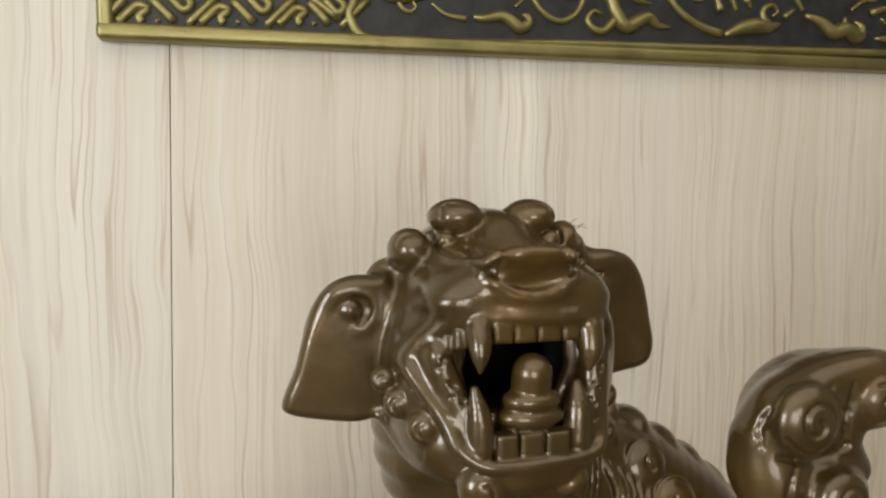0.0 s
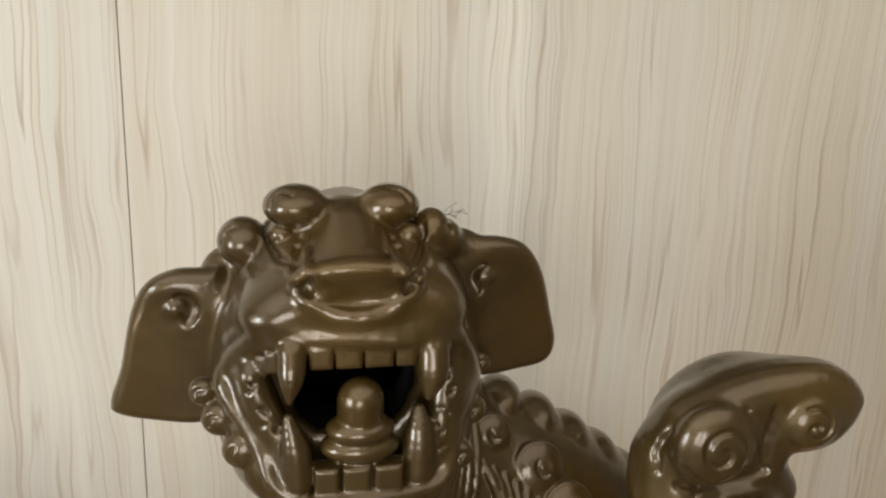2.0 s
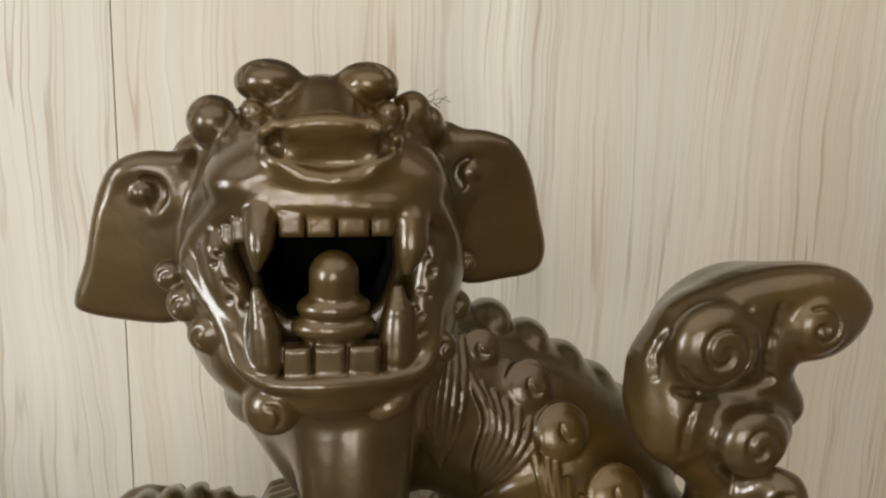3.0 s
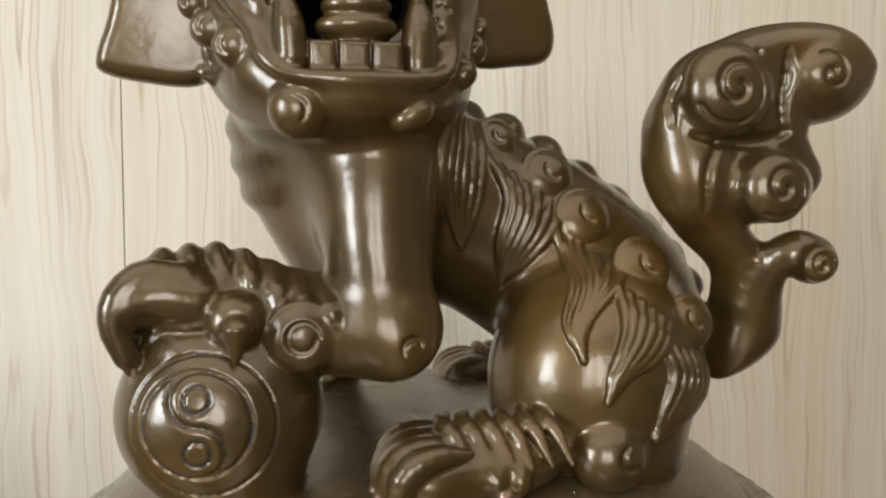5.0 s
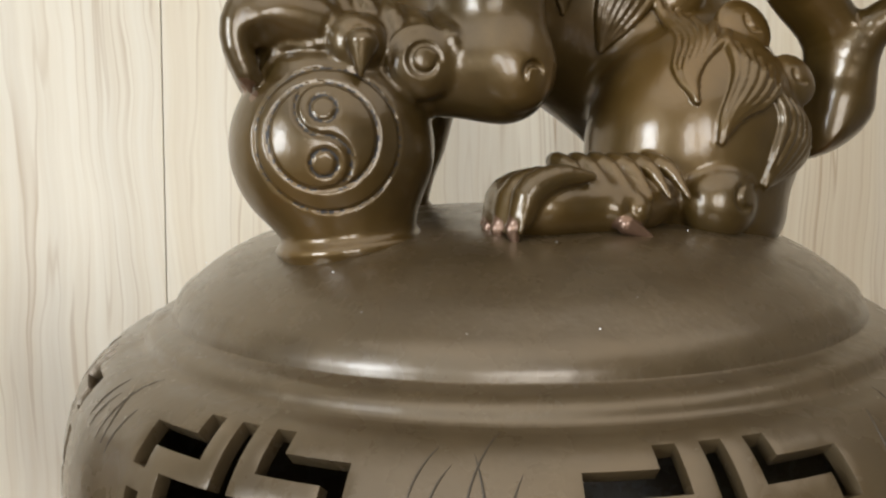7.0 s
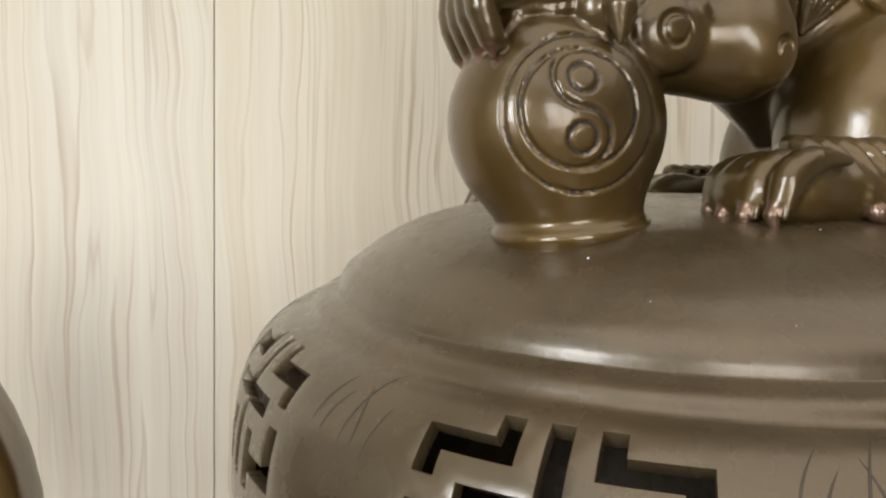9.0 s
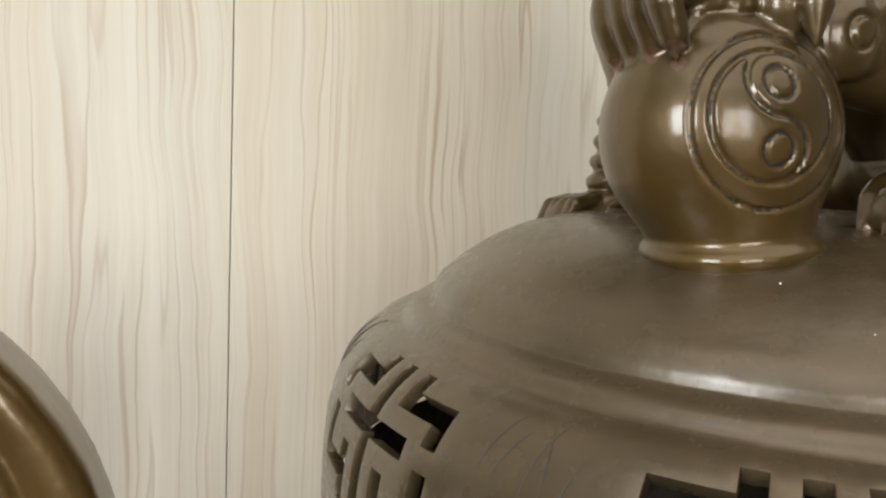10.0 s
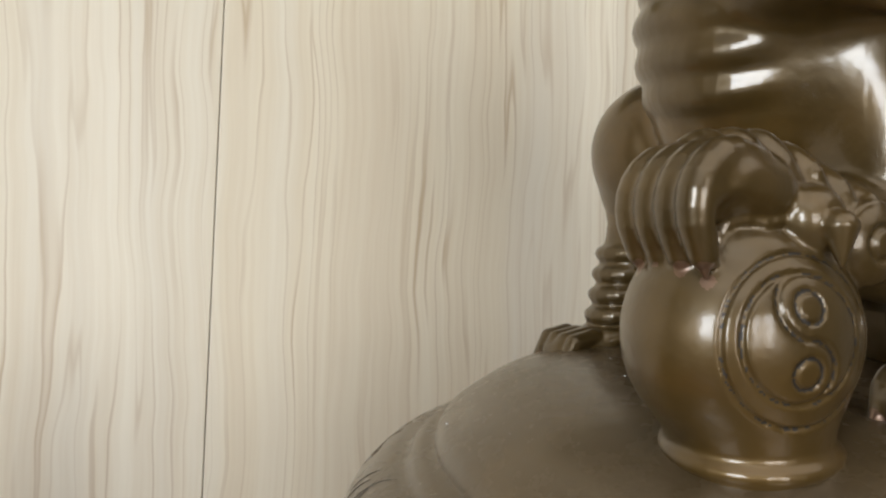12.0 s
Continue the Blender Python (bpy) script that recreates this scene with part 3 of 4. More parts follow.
    c.bar([(0.2560, 0.0340, 0.0370), (0.2590, 0.0240, 0.0540), (0.2670, 0.0170, 0.0615), (0.2745, 0.0150, 0.0590)], [0.0120, 0.0095, 0.0085, 0.0085], 0.005, 10)
    c.egg((0.2720, 0.0130, 0.0555), (0.0110, 0.0120, 0.0105), 0.003)
    crease([(0.2565, 0.1500), (0.2570, 0.1400), (0.2555, 0.1280), (0.2580, 0.1140)], 0.0030)
    crease([(0.2126, 0.1125), (0.2296, 0.1100), (0.2470, 0.1105), (0.2600, 0.1150)], 0.0028)
    crease([(0.2236, 0.1100), (0.2170, 0.0960), (0.2180, 0.0800)], 0.0018)
    crease([(0.2040, 0.1180), (0.2040, 0.1290), (0.2110, 0.1400), (0.2250, 0.1475), (0.2420, 0.1490)], 0.0017)
    c.snail(on_skin(0.2270, 0.1325, 0.0045), 0.0200, 1.75, 0.50, -1, 2.0, 0.0018)
    c.snail(on_skin(0.2760, 0.1400, 0.0030), 0.0115, 1.25, 0.50, 1, 0.5, 0.0014)
    c.snail(on_skin(0.2475, 0.0890, 0.0035), 0.0155, 1.5, 0.48, -1, 1.0, 0.0016)
    c.snail(on_skin(0.2685, 0.0545, 0.0020), 0.0075, 1.2, 0.45, -1, 1.0, 0.0011)

    # head: skull, muzzle, brow, jaw
    c.egg((0.063, 0.072, 0.190), (0.053, 0.055, 0.046), 0.012)
    c.egg((0.064, 0.036, 0.205), (0.046, 0.0455, 0.0205), 0.012, (-8, 0, 0))
    c.egg((0.062, 0.048, 0.217), (0.039, 0.042, 0.0185), 0.012, (18, 0, 0))
    c.bar([(0.0620, 0.062, 0.2275), (0.0622, 0.038, 0.2285), (0.0628, 0.014, 0.2195)], [0.0150, 0.0140, 0.0115], 0.010, 24)
    c.egg((0.064, 0.042, 0.134), (0.044, 0.044, 0.024), 0.014)
    c.egg((0.064, 0.010, 0.125), (0.033, 0.020, 0.0125), 0.010)
    for s in (-1, 1):
        c.egg((0.063 + 0.037 * s, 0.042, 0.166), (0.021, 0.037, 0.040), 0.012)
        c.egg((0.063 + 0.030 * s, 0.034, 0.136), (0.020, 0.032, 0.020), 0.012)
        c.egg((0.063 + 0.030 * s, 0.012, 0.2030), (0.0150, 0.0150, 0.0095), 0.010)
    # the open mouth: a shallow recess with gums, and the throat behind it
    c.leaf([(0.0185, 0.1850), (0.0300, 0.1905), (0.0980, 0.1895), (0.1025, 0.1800), (0.0985, 0.1500), (0.0940, 0.1380), (0.0860, 0.1345), (0.0440, 0.1345), (0.0355, 0.1390), (0.0260, 0.1590)], -0.0110, 0.0230, 0.005, 0.004, cut=True)
    c.leaf([(0.0415, 0.1850), (0.0880, 0.1845), (0.0880, 0.1690), (0.0830, 0.1560), (0.0760, 0.1500), (0.0480, 0.1500), (0.0405, 0.1570), (0.0365, 0.1700)], 0.0100, 0.0450, 0.005, 0.002, cut=True)
    c.egg((0.0635, 0.066, 0.172), (0.036, 0.034, 0.030), 0.003, cut=True)
    # lips
    upper = [(0.0120, 0.0220, 0.1739), (0.0180, 0.0140, 0.1856), (0.0275, 0.0060, 0.1926), (0.0424, 0.0000, 0.1955), (0.0646, -0.0030, 0.1960), (0.0836, -0.0030, 0.1955), (0.1010, 0.0040, 0.1927), (0.1080, 0.0120, 0.1852), (0.1125, 0.0260, 0.1681)]
    c.bar(upper, 0.0036, 0.008, 24)
    lower = [upper[0], (0.0116, 0.0140, 0.1716), (0.0192, 0.0080, 0.1598), (0.0258, 0.0020, 0.1488), (0.0299, -0.0030, 0.1390), (0.0372, -0.0060, 0.1330), (0.0468, -0.0080, 0.1308), (0.0670, -0.0080, 0.1305), (0.0940, -0.0040, 0.1320), (0.1020, 0.0020, 0.1400), (0.1045, 0.0100, 0.1560), upper[-1]]
    c.bar(lower, 0.0031, 0.0045, 36)

    # nose: a drooping pad under the bridge, hooked nostrils at its ends
    c.egg((0.0632, 0.0000, 0.2205), (0.0235, 0.0110, 0.0062), 0.004, (-32, 0, 0))
    c.egg((0.0632, -0.0100, 0.2125), (0.0190, 0.0070, 0.0058), 0.003, (-20, 0, 0), cut=True)
    c.bar(laid([(0.0430, 0.2225), (0.0520, 0.2250), (0.0630, 0.2262), (0.0750, 0.2250), (0.0845, 0.2225)], 18), 0.0011, 0.006)
    c.bar(laid([(0.0470, 0.2240), (0.0425, 0.2225), (0.0402, 0.2180), (0.0420, 0.2135), (0.0500, 0.2098), (0.0632, 0.2075), (0.0760, 0.2098), (0.0845, 0.2135), (0.0868, 0.2180), (0.0850, 0.2225), (0.0800, 0.2240)], 40), [0.0008 + 0.0007 * abs(math.cos(math.pi * i / 40)) for i in range(41)], 0.0030)
    for s in (-1, 1):
        c.bar(laid([(0.0635 + 0.0170 * s, 0.2220), (0.0635 + 0.0195 * s, 0.2190), (0.0635 + 0.0175 * s, 0.2150)], 6), [0.0018, 0.0026, 0.0030, 0.0030, 0.0026, 0.0018, 0.0010], 0.0012, cut=True)
    # brow knobs, each with a hooked cut at its outer end
    for q, r in (((0.0412, 0.0420, 0.2398), (0.0138, 0.0150, 0.0092)), ((0.0190, 0.0460, 0.2240), (0.0108, 0.0135, 0.0105)), ((0.0802, 0.0420, 0.2400), (0.0130, 0.0150, 0.0090)), ((0.0992, 0.0440, 0.2285), (0.0082, 0.0110, 0.0095)), ((0.1070, 0.0490, 0.2235), (0.0070, 0.0100, 0.0085))):
        c.egg(q, r, 0.0035)
    for line in ([(0.0312, 0.2400), (0.0318, 0.2440), (0.0352, 0.2468), (0.0392, 0.2462)], [(0.0110, 0.2262), (0.0128, 0.2300), (0.0165, 0.2318)], [(0.0800, 0.2478), (0.0840, 0.2470), (0.0872, 0.2440), (0.0888, 0.2400)], [(0.1030, 0.2330), (0.1060, 0.2310), (0.1075, 0.2275)]):
        c.bar(laid(line, 12), 0.0010, 0.0010, cut=True)
    # eyes in their folds
    for x, z, s in ((0.0351, 0.2285, 1), (0.0880, 0.2285, -1)):
        y = c.front(x, z)
        socket = [(x - 0.0062 * s, z + 0.0030), (x - 0.0062 * s, z - 0.0020), (x - 0.0015 * s, z - 0.0058), (x + 0.0048 * s, z - 0.0046), (x + 0.0078 * s, z + 0.0010)]
        c.bar(laid(socket, 16), 0.0017, 0.0012, cut=True)
        c.egg((x, y - 0.0004, z + 0.0002), (0.0052, 0.0046, 0.0048), 0.0008)
        c.bar(laid([(x - 0.0088 * s, z - 0.0005), (x - 0.0045 * s, z - 0.0075), (x + 0.0030 * s, z - 0.0080), (x + 0.0095 * s, z - 0.0030), (x + 0.0120 * s, z + 0.0030)], 16), [0.0004 + 0.0012 * math.sin(math.pi * (i + 1) / 18) for i in range(17)], 0.0020)
    # ears: thick drooping leaves, rolled up at the root
    for x, z in ((0.009, 0.196), (0.117, 0.203)):
        c.egg((x, 0.060, z), (0.012, 0.010, 0.022), 0.010)
    left = [(0.0080, 0.2110), (-0.0095, 0.2110), (-0.0210, 0.2035), (-0.0300, 0.1887), (-0.0356, 0.1660), (-0.0414, 0.1500), (-0.0396, 0.1430), (-0.0220, 0.1388), (-0.0008, 0.1375), (0.0100, 0.1473), (0.0160, 0.1802)]
    right = [(0.1115, 0.2195), (0.1218, 0.2214), (0.1345, 0.2213), (0.1475, 0.2170), (0.1570, 0.2036), (0.1635, 0.1820), (0.1678, 0.1660), (0.1642, 0.1550), (0.1490, 0.1516), (0.1245, 0.1516), (0.1095, 0.1769)]
    c.leaf(spline(left + left[:1], 44)[:-1], 0.0536, 0.0065, 0.0058, 0.005, (-0.08, -0.10), 1.0)
    c.leaf(spline(right + right[:1], 44)[:-1], 0.0606, 0.0065, 0.0058, 0.005, (0.12, -0.10), 1.0)
    for roll, boss, hollow in (([(-0.0270, 0.0560, 0.1850), (-0.0240, 0.0530, 0.1950), (-0.0180, 0.0490, 0.2030), (-0.0090, 0.0480, 0.2050), (-0.0010, 0.0480, 0.2020), (0.0012, 0.0480, 0.1945), (-0.0014, 0.0490, 0.1875), (-0.0074, 0.0500, 0.1850)], (-0.0100, 0.0490, 0.1950), [(-0.0080, 0.0440, 0.2005), (-0.0040, 0.0440, 0.1985), (-0.0028, 0.0440, 0.1940), (-0.0050, 0.0440, 0.1890)]), ([(0.1520, 0.0640, 0.2000), (0.1430, 0.0600, 0.2090), (0.1330, 0.0560, 0.2150), (0.1230, 0.0550, 0.2140), (0.1170, 0.0550, 0.2070), (0.1180, 0.0550, 0.1990), (0.1240, 0.0560, 0.1940), (0.1310, 0.0580, 0.1950)], (0.1275, 0.0560, 0.2035), [(0.1255, 0.0510, 0.2090), (0.1215, 0.0510, 0.2060), (0.1205, 0.0510, 0.2020), (0.1230, 0.0510, 0.1975)])):
        c.bar(roll, [0.0016, 0.0028, 0.0040, 0.0042, 0.0042, 0.0040, 0.0034, 0.0020], 0.0050, 28)
        c.bar(hollow, [0.0016, 0.0028, 0.0030, 0.0020], 0.0018, 10, cut=True)
        c.egg(boss, (0.0056, 0.0064, 0.0054), 0.0015)
    # gums with worn, pitted ridges
    pits = random.Random(3)
    for a, m, b in ((Vector((0.0230, 0.0070, 0.1790)), Vector((0.0292, 0.0050, 0.1620)), Vector((0.0365, 0.0020, 0.1440))), (Vector((0.1010, 0.0110, 0.1780)), Vector((0.0985, 0.0080, 0.1590)), Vector((0.0945, 0.0040, 0.1430)))):
        c.bar([a, m, b], [0.0055, 0.0060, 0.0055], 0.006, 8)
        for i in range(9):
            t = (i + pits.uniform(0.1, 0.9)) / 9
            q = a.lerp(m, 2 * t) if t < 0.5 else m.lerp(b, 2 * t - 1)
            y = c.front(q.x, q.z)
            if y is not None:
                c.egg((q.x + pits.uniform(-0.003, 0.003), y, q.z), (pits.uniform(0.0009, 0.0022), 0.0011, pits.uniform(0.0007, 0.0013)), 0.0008, (0, pits.uniform(-50, 50), 0), cut=True)
    # tongue: a rounded stub on two collars
    c.bar([(0.0646, 0.0070, 0.1380), (0.0646, 0.0060, 0.1480)], [0.0125, 0.0125], 0.003)
    c.egg((0.0644, -0.0005, 0.1510), (0.0158, 0.0100, 0.0062), 0.0022)
    c.egg((0.0645, -0.0010, 0.1585), (0.0136, 0.0100, 0.0060), 0.0016)
    c.bar([(0.0646, -0.0005, 0.1650), (0.0646, -0.0015, 0.1706)], [0.0092, 0.0092], 0.0012)
    # teeth and fangs
    for pts, rr in (([(0.0386, -0.0020, 0.1915), (0.0384, -0.0055, 0.1835), (0.0374, -0.0085, 0.1745)], (0.0056, 0.0050, 0.0013)), ([(0.0930, -0.0005, 0.1900), (0.0928, -0.0030, 0.1810), (0.0910, -0.0050, 0.1725)], (0.0066, 0.0060, 0.0020)), ([(0.0400, -0.0025, 0.1390), (0.0392, -0.0030, 0.1520), (0.0368, -0.0030, 0.1650)], (0.0064, 0.0056, 0.0022)), ([(0.0880, 0.0000, 0.1380), (0.0884, 0.0005, 0.1520), (0.0884, 0.0020, 0.1632)], (0.0068, 0.0062, 0.0028))):
        c.bar(pts, rr, 0.0022, 8)
    for x0, x1 in ((0.0446, 0.0546), (0.0546, 0.0656), (0.0656, 0.0776), (0.0776, 0.0866)):
        c.leaf([(x0 + 0.0005, 0.1850), (x1 - 0.0005, 0.1850), (x1 - 0.0002, 0.1945), (x0 + 0.0002, 0.1945)], -0.0005, 0.0050, 0.0016, 0.0010)
    for x, y, z, w in ((0.0315, 0.0010, 0.1870, 0.0030), (0.0270, 0.0050, 0.1840, 0.0024), (0.1000, 0.0060, 0.1850, 0.0028)):
        c.leaf([(x - w, z - 0.0045), (x + w, z - 0.0045), (x + w, z + 0.0045), (x - w, z + 0.0045)], y + 0.002, 0.0040, 0.0012, 0.0010)
    for x0, x1 in ((0.0456, 0.0566), (0.0566, 0.0690), (0.0690, 0.0816)):
        c.leaf([(x0 + 0.0005, 0.1330), (x1 - 0.0005, 0.1330), (x1 - 0.0007, 0.1448), (x0 + 0.0007, 0.1448)], -0.0034, 0.0050, 0.0016, 0.0010)
    # beard: the rolled edge of the jaw, whisker curls along it and under the chin
    c.bar([(0.0050, 0.050, 0.1410), (0.0136, 0.036, 0.1320), (0.0246, 0.028, 0.1245), (0.0356, 0.020, 0.1195), (0.0470, 0.012, 0.1130)], [0.0020, 0.0034, 0.0040, 0.0036, 0.0018], 0.0050, 14)
    for q, r, s0 in (((0.0022, 0.0230, 0.1650), 0.0062, 60), ((0.0085, 0.0190, 0.1545), 0.0076, 80), ((0.0180, 0.0130, 0.1455), 0.0082, 100), ((0.0415, 0.0090, 0.1200), 0.0112, 300), ((0.1240, 0.0410, 0.1640), 0.0052, 60), ((0.1165, 0.0330, 0.1500), 0.0064, 60), ((0.1080, 0.0220, 0.1370), 0.0064, 60)):
        p = on_skin(q[0], q[2], 0.0010, q[1])
        knob((p[0], min(p[1], q[1] + 0.004), p[2]), r, 0.80, (-0.25 if q[0] < 0.06 else 0.2, -1, -0.1), s0, 150, 0.5, groove=0.0010, k=0.0015)
    c.egg(on_skin(0.0855, 0.1180, 0.0005), (0.0090, 0.0065, 0.0056), 0.0015, (0, -28, 0))

    # frill over the forearm
    c.bar([(-0.0130, 0.036, 0.0530), (0.0080, 0.036, 0.0565), (0.0300, 0.035, 0.0485), (0.0520, 0.034, 0.0415)], [0.0085, 0.0095, 0.0095, 0.0085], 0.010, 24)
    for i, (x, zt) in enumerate(zip(np.linspace(-0.0134, 0.0500, 7), (0.0675, 0.0690, 0.0695, 0.0665, 0.0610, 0.0565, 0.0530))):
        drop = 0.019 + 0.003 * math.sin(1.9 * i)
        low = on_skin(x + 0.0050, zt - drop, 0.0012, 0.024)
        mid = on_skin(x + 0.0028, zt - 0.0105, 0.0006, 0.028)
        c.bar([low, mid, (x + 0.0005, 0.0310, zt - 0.0046), (x - 0.0005, 0.0390, zt - 0.0046), (x, 0.0520, zt - 0.0090)], [0.0022, 0.0040, 0.0047, 0.0046, 0.0030], 0.0026, 16)
    # paw: four fingers bent over the ball, hollow under the palm
    c.egg((-0.0120, 0.0350, 0.0500), (0.0160, 0.0200, 0.0115), 0.006)
    c.egg((-0.0140, 0.0400, 0.0400), (0.0140, 0.0170, 0.0130), 0.006)
    c.bar([(0.0000, 0.0230, 0.0475), (-0.0140, 0.0205, 0.0495), (-0.0225, 0.0205, 0.0450)], [0.0115, 0.0100, 0.0085], 0.005, 16)
    for i in range(4):
        y = 0.0195 + 0.0102 * i
        c.bar([(-0.0040, y + 0.001, 0.0575), (-0.0180, y, 0.0580), (-0.0275, y - 0.001, 0.0495), (-0.0295, y - 0.001, 0.0385), (-0.0260, y - 0.001, 0.0265)], [0.0044, 0.0062, 0.0066, 0.0062, 0.0048], 0.0030, 10)
        c.bar([(-0.0270, y - 0.001, 0.0275), (-0.0250, y - 0.0015, 0.0195)], [0.0036, 0.0010], 0.001)
        CLAWS.append(((-0.0265, y - 0.002, 0.0240), (-0.0250, y - 0.002, 0.0185), 0.0030))
    c.egg((-0.0190, 0.0090, 0.0380), (0.0060, 0.0080, 0.0060), 0.0040, (0, 25, 0), cut=True)
    ridge = [(-0.0226, 0.0240), (-0.0160, 0.0335), (-0.0112, 0.0375), (-0.0030, 0.0370), (0.0040, 0.0378), (0.0112, 0.0335), (0.0156, 0.0240)]
    c.bar([(x, max(0.0115, y), z) for x, y, z in laid(ridge, 24)], 0.0015, 0.0020)
    # curls on the foreleg
    knob((0.0160, 0.0145, 0.0390), 0.0115, 0.72, (0, -1, 0.1), 200, -140, 0.45, (0.15, -0.15), 0.0013)
    c.bar([(0.0170, 0.0060, 0.0360), (0.0160, 0.0035, 0.0240)], [0.0062, 0.0009], 0.002)
    knob((0.0415, 0.0150, 0.0315), 0.0146, 0.52, (0, -1, 0), 0, 360, 0.46, groove=0.0013, edge=0.0014)
    knob((0.0812, 0.0120, 0.0265), 0.0135, 0.70, (0.1, -1, 0), 205, -200, 0.34, (0.22, 0.0), 0.0012)
    knob((0.1700, 0.0085, -0.0255), 0.0165, 0.80, (0, -1, 0.05), 110, 190, 0.34, (0.38, 0.05), 0.0016)

    # hind toes and claws, near and far
    for far in (0, 1):
        for i in range(4):
            y = -0.006 + 0.0125 * i
            x0 = 0.072 + 0.002 * abs(i - 1.5) + 0.059 * far
            yy = 0.2 - y if far else y
            c.bar([(x0 + 0.030, yy, -0.0150), (x0 + 0.016, yy, -0.0150), (x0 + 0.005, yy, -0.0205), (x0 + 0.001, yy, -0.030)], [0.0020, 0.0052, 0.0066, 0.0052], 0.0020, 8)
            c.bar([(x0 + 0.002, yy, -0.026), (x0 - 0.003, yy, -0.035), (x0 - 0.001, yy, -0.043)], [0.0036, 0.0030, 0.0010], 0.0008)
            for side in (-1, 1):
                c.bar([(x0 + 0.002, yy + 0.0042 * side, -0.0255), (x0 - 0.001, yy + 0.0040 * side, -0.0360)], [0.0020, 0.0012], 0.0008)
            CLAWS.append(((x0 - 0.002, yy, -0.033), (x0 - 0.001, yy, -0.043), 0.0040))
        if not far:
            for dx, r in ((0.0, 0.0062), (0.0095, 0.0066)):
                c.egg((0.1165 + dx, -0.002, -0.0285), (r * 0.8, r, r), 0.0025)
            c.bar([(0.1200, -0.006, -0.0340), (0.1300, -0.0085, -0.0400)], [0.0042, 0.0012], 0.0015)
            CLAWS.append(((0.1180, -0.007, -0.0350), (0.1300, -0.0085, -0.0400), 0.0048))
        for i in range(6):
            x = 0.100 + 0.0085 * i + 0.059 * far
            ya, s = (0.19, -1) if far else (0.010, 1)
            c.bar([(x + 0.006, ya - 0.0145 * s, -0.0235), (x + 0.002, ya - 0.006 * s, -0.0120), (x - 0.002, ya + 0.004 * s, -0.0075), (x + 0.002, ya + 0.016 * s, -0.0080)], [0.0010, 0.0032, 0.0040, 0.0022], 0.0020, 8)

    # mane: combed locks that taper to a point, under flat curls
    def lock(left, right, n, proud):
        a, b = spline(left, 22), spline(right, 22)
        strands = []
        for j in range(n):
            g = j / (n - 1)
            flat = a + (b - a) * g
            depth = [c.front(x, z) for x, z in flat]
            good = [d for d in depth if d is not None]
            depth = np.array([np.mean(good) if d is None else d for d in depth])
            depth = np.convolve(np.pad(depth, 2, "edge"), np.ones(5) / 5, "valid") - 0.0004
            gap = np.linalg.norm(b - a, axis=1) / (n - 1)
            r = np.clip(0.58 * gap, 0.0010, 0.0027)
            under = 0.004 * np.clip(1 - 6 * np.linspace(0, 1, 23), 0, 1)
            strands.append((np.column_stack([flat[:, 0], depth + under - proud * (0.5 + 0.5 * math.sin(math.pi * g)), flat[:, 1]]), r))
        for line, r in strands:
            c.bar(line, r, 0.0005)

    lock([(0.1060, 0.1230), (0.1023, 0.1016), (0.1044, 0.0871), (0.1155, 0.0640)], [(0.1275, 0.1230), (0.1258, 0.1002), (0.1223, 0.0820), (0.1163, 0.0630)], 6, 0.0016)
    lock([(0.1300, 0.1060), (0.1380, 0.0884), (0.1330, 0.0660), (0.1352, 0.0475)], [(0.1657, 0.0800), (0.1560, 0.0675), (0.1458, 0.0560), (0.1362, 0.0467)], 7, 0.0020)
    lock([(0.1600, 0.0760), (0.1622, 0.0532), (0.1526, 0.0325), (0.1573, 0.0170)], [(0.1830, 0.0500), (0.1690, 0.0395), (0.1606, 0.0290), (0.1580, 0.0166)], 7, 0.0022)
    lock([(0.1781, 0.0460), (0.1768, 0.0302), (0.1680, 0.0120), (0.1657, -0.0005)], [(0.2010, 0.0290), (0.1885, 0.0165), (0.1755, 0.0092), (0.1668, -0.0012)], 6, 0.0022)
    lock([(0.1950, 0.0220), (0.1985, 0.0090), (0.1935, -0.0050), (0.1890, -0.0180)], [(0.2216, 0.0140), (0.2225, -0.0010), (0.2090, -0.0110), (0.1905, -0.0195)], 6, 0.0018)
    for x, z, r in ((0.1366, 0.1159, 0.0098), (0.1609, 0.0979, 0.0130), (0.1757, 0.0772, 0.0136), (0.1960, 0.0535, 0.0140), (0.2140, 0.0290, 0.0118)):
        knob(on_skin(x, z, 0.0012), r * 1.06, 0.48, (0.10, -0.92, 0.32), 150, 130, 0.40, (0.22, 0.06), 0.0014, 0.0012, 0.0014)

    # the ball's wheel of light and dark, cut in fine grooves
    def on_ball(u, v):
        q = 1 - ((u - bx) / 0.0425) ** 2 - ((v - bz) / 0.0415) ** 2
        y, skin = by - 0.0368 * math.sqrt(max(1e-6, q)), c.front(u, v)
        return (u, skin if skin is not None and y - 0.004 < skin < y else y, v)

    for cx, cz, r, g in ((0.0036, 0.0002, 0.0275, 0.0009), (0.0014, 0.0012, 0.0206, 0.0011), (0.0016, 0.0114, 0.0050, 0.0009), (0.0014, -0.0092, 0.0050, 0.0009)):
        ring = [on_ball(cx + r * math.cos(a), cz + r * math.sin(a)) for a in np.linspace(0, 2 * math.pi, 49)]
        c.bar(ring, g, 0.0005, cut=True)
        GROOVES.append((ring, g))
    s_line = [(-0.0102 * math.sin(a), 0.0102 + 0.0102 * math.cos(a)) for a in np.linspace(0, math.pi, 14)]
    s_line += [(0.0102 * math.sin(a), -0.0102 + 0.0102 * math.cos(a)) for a in np.linspace(0, math.pi, 14)][1:]
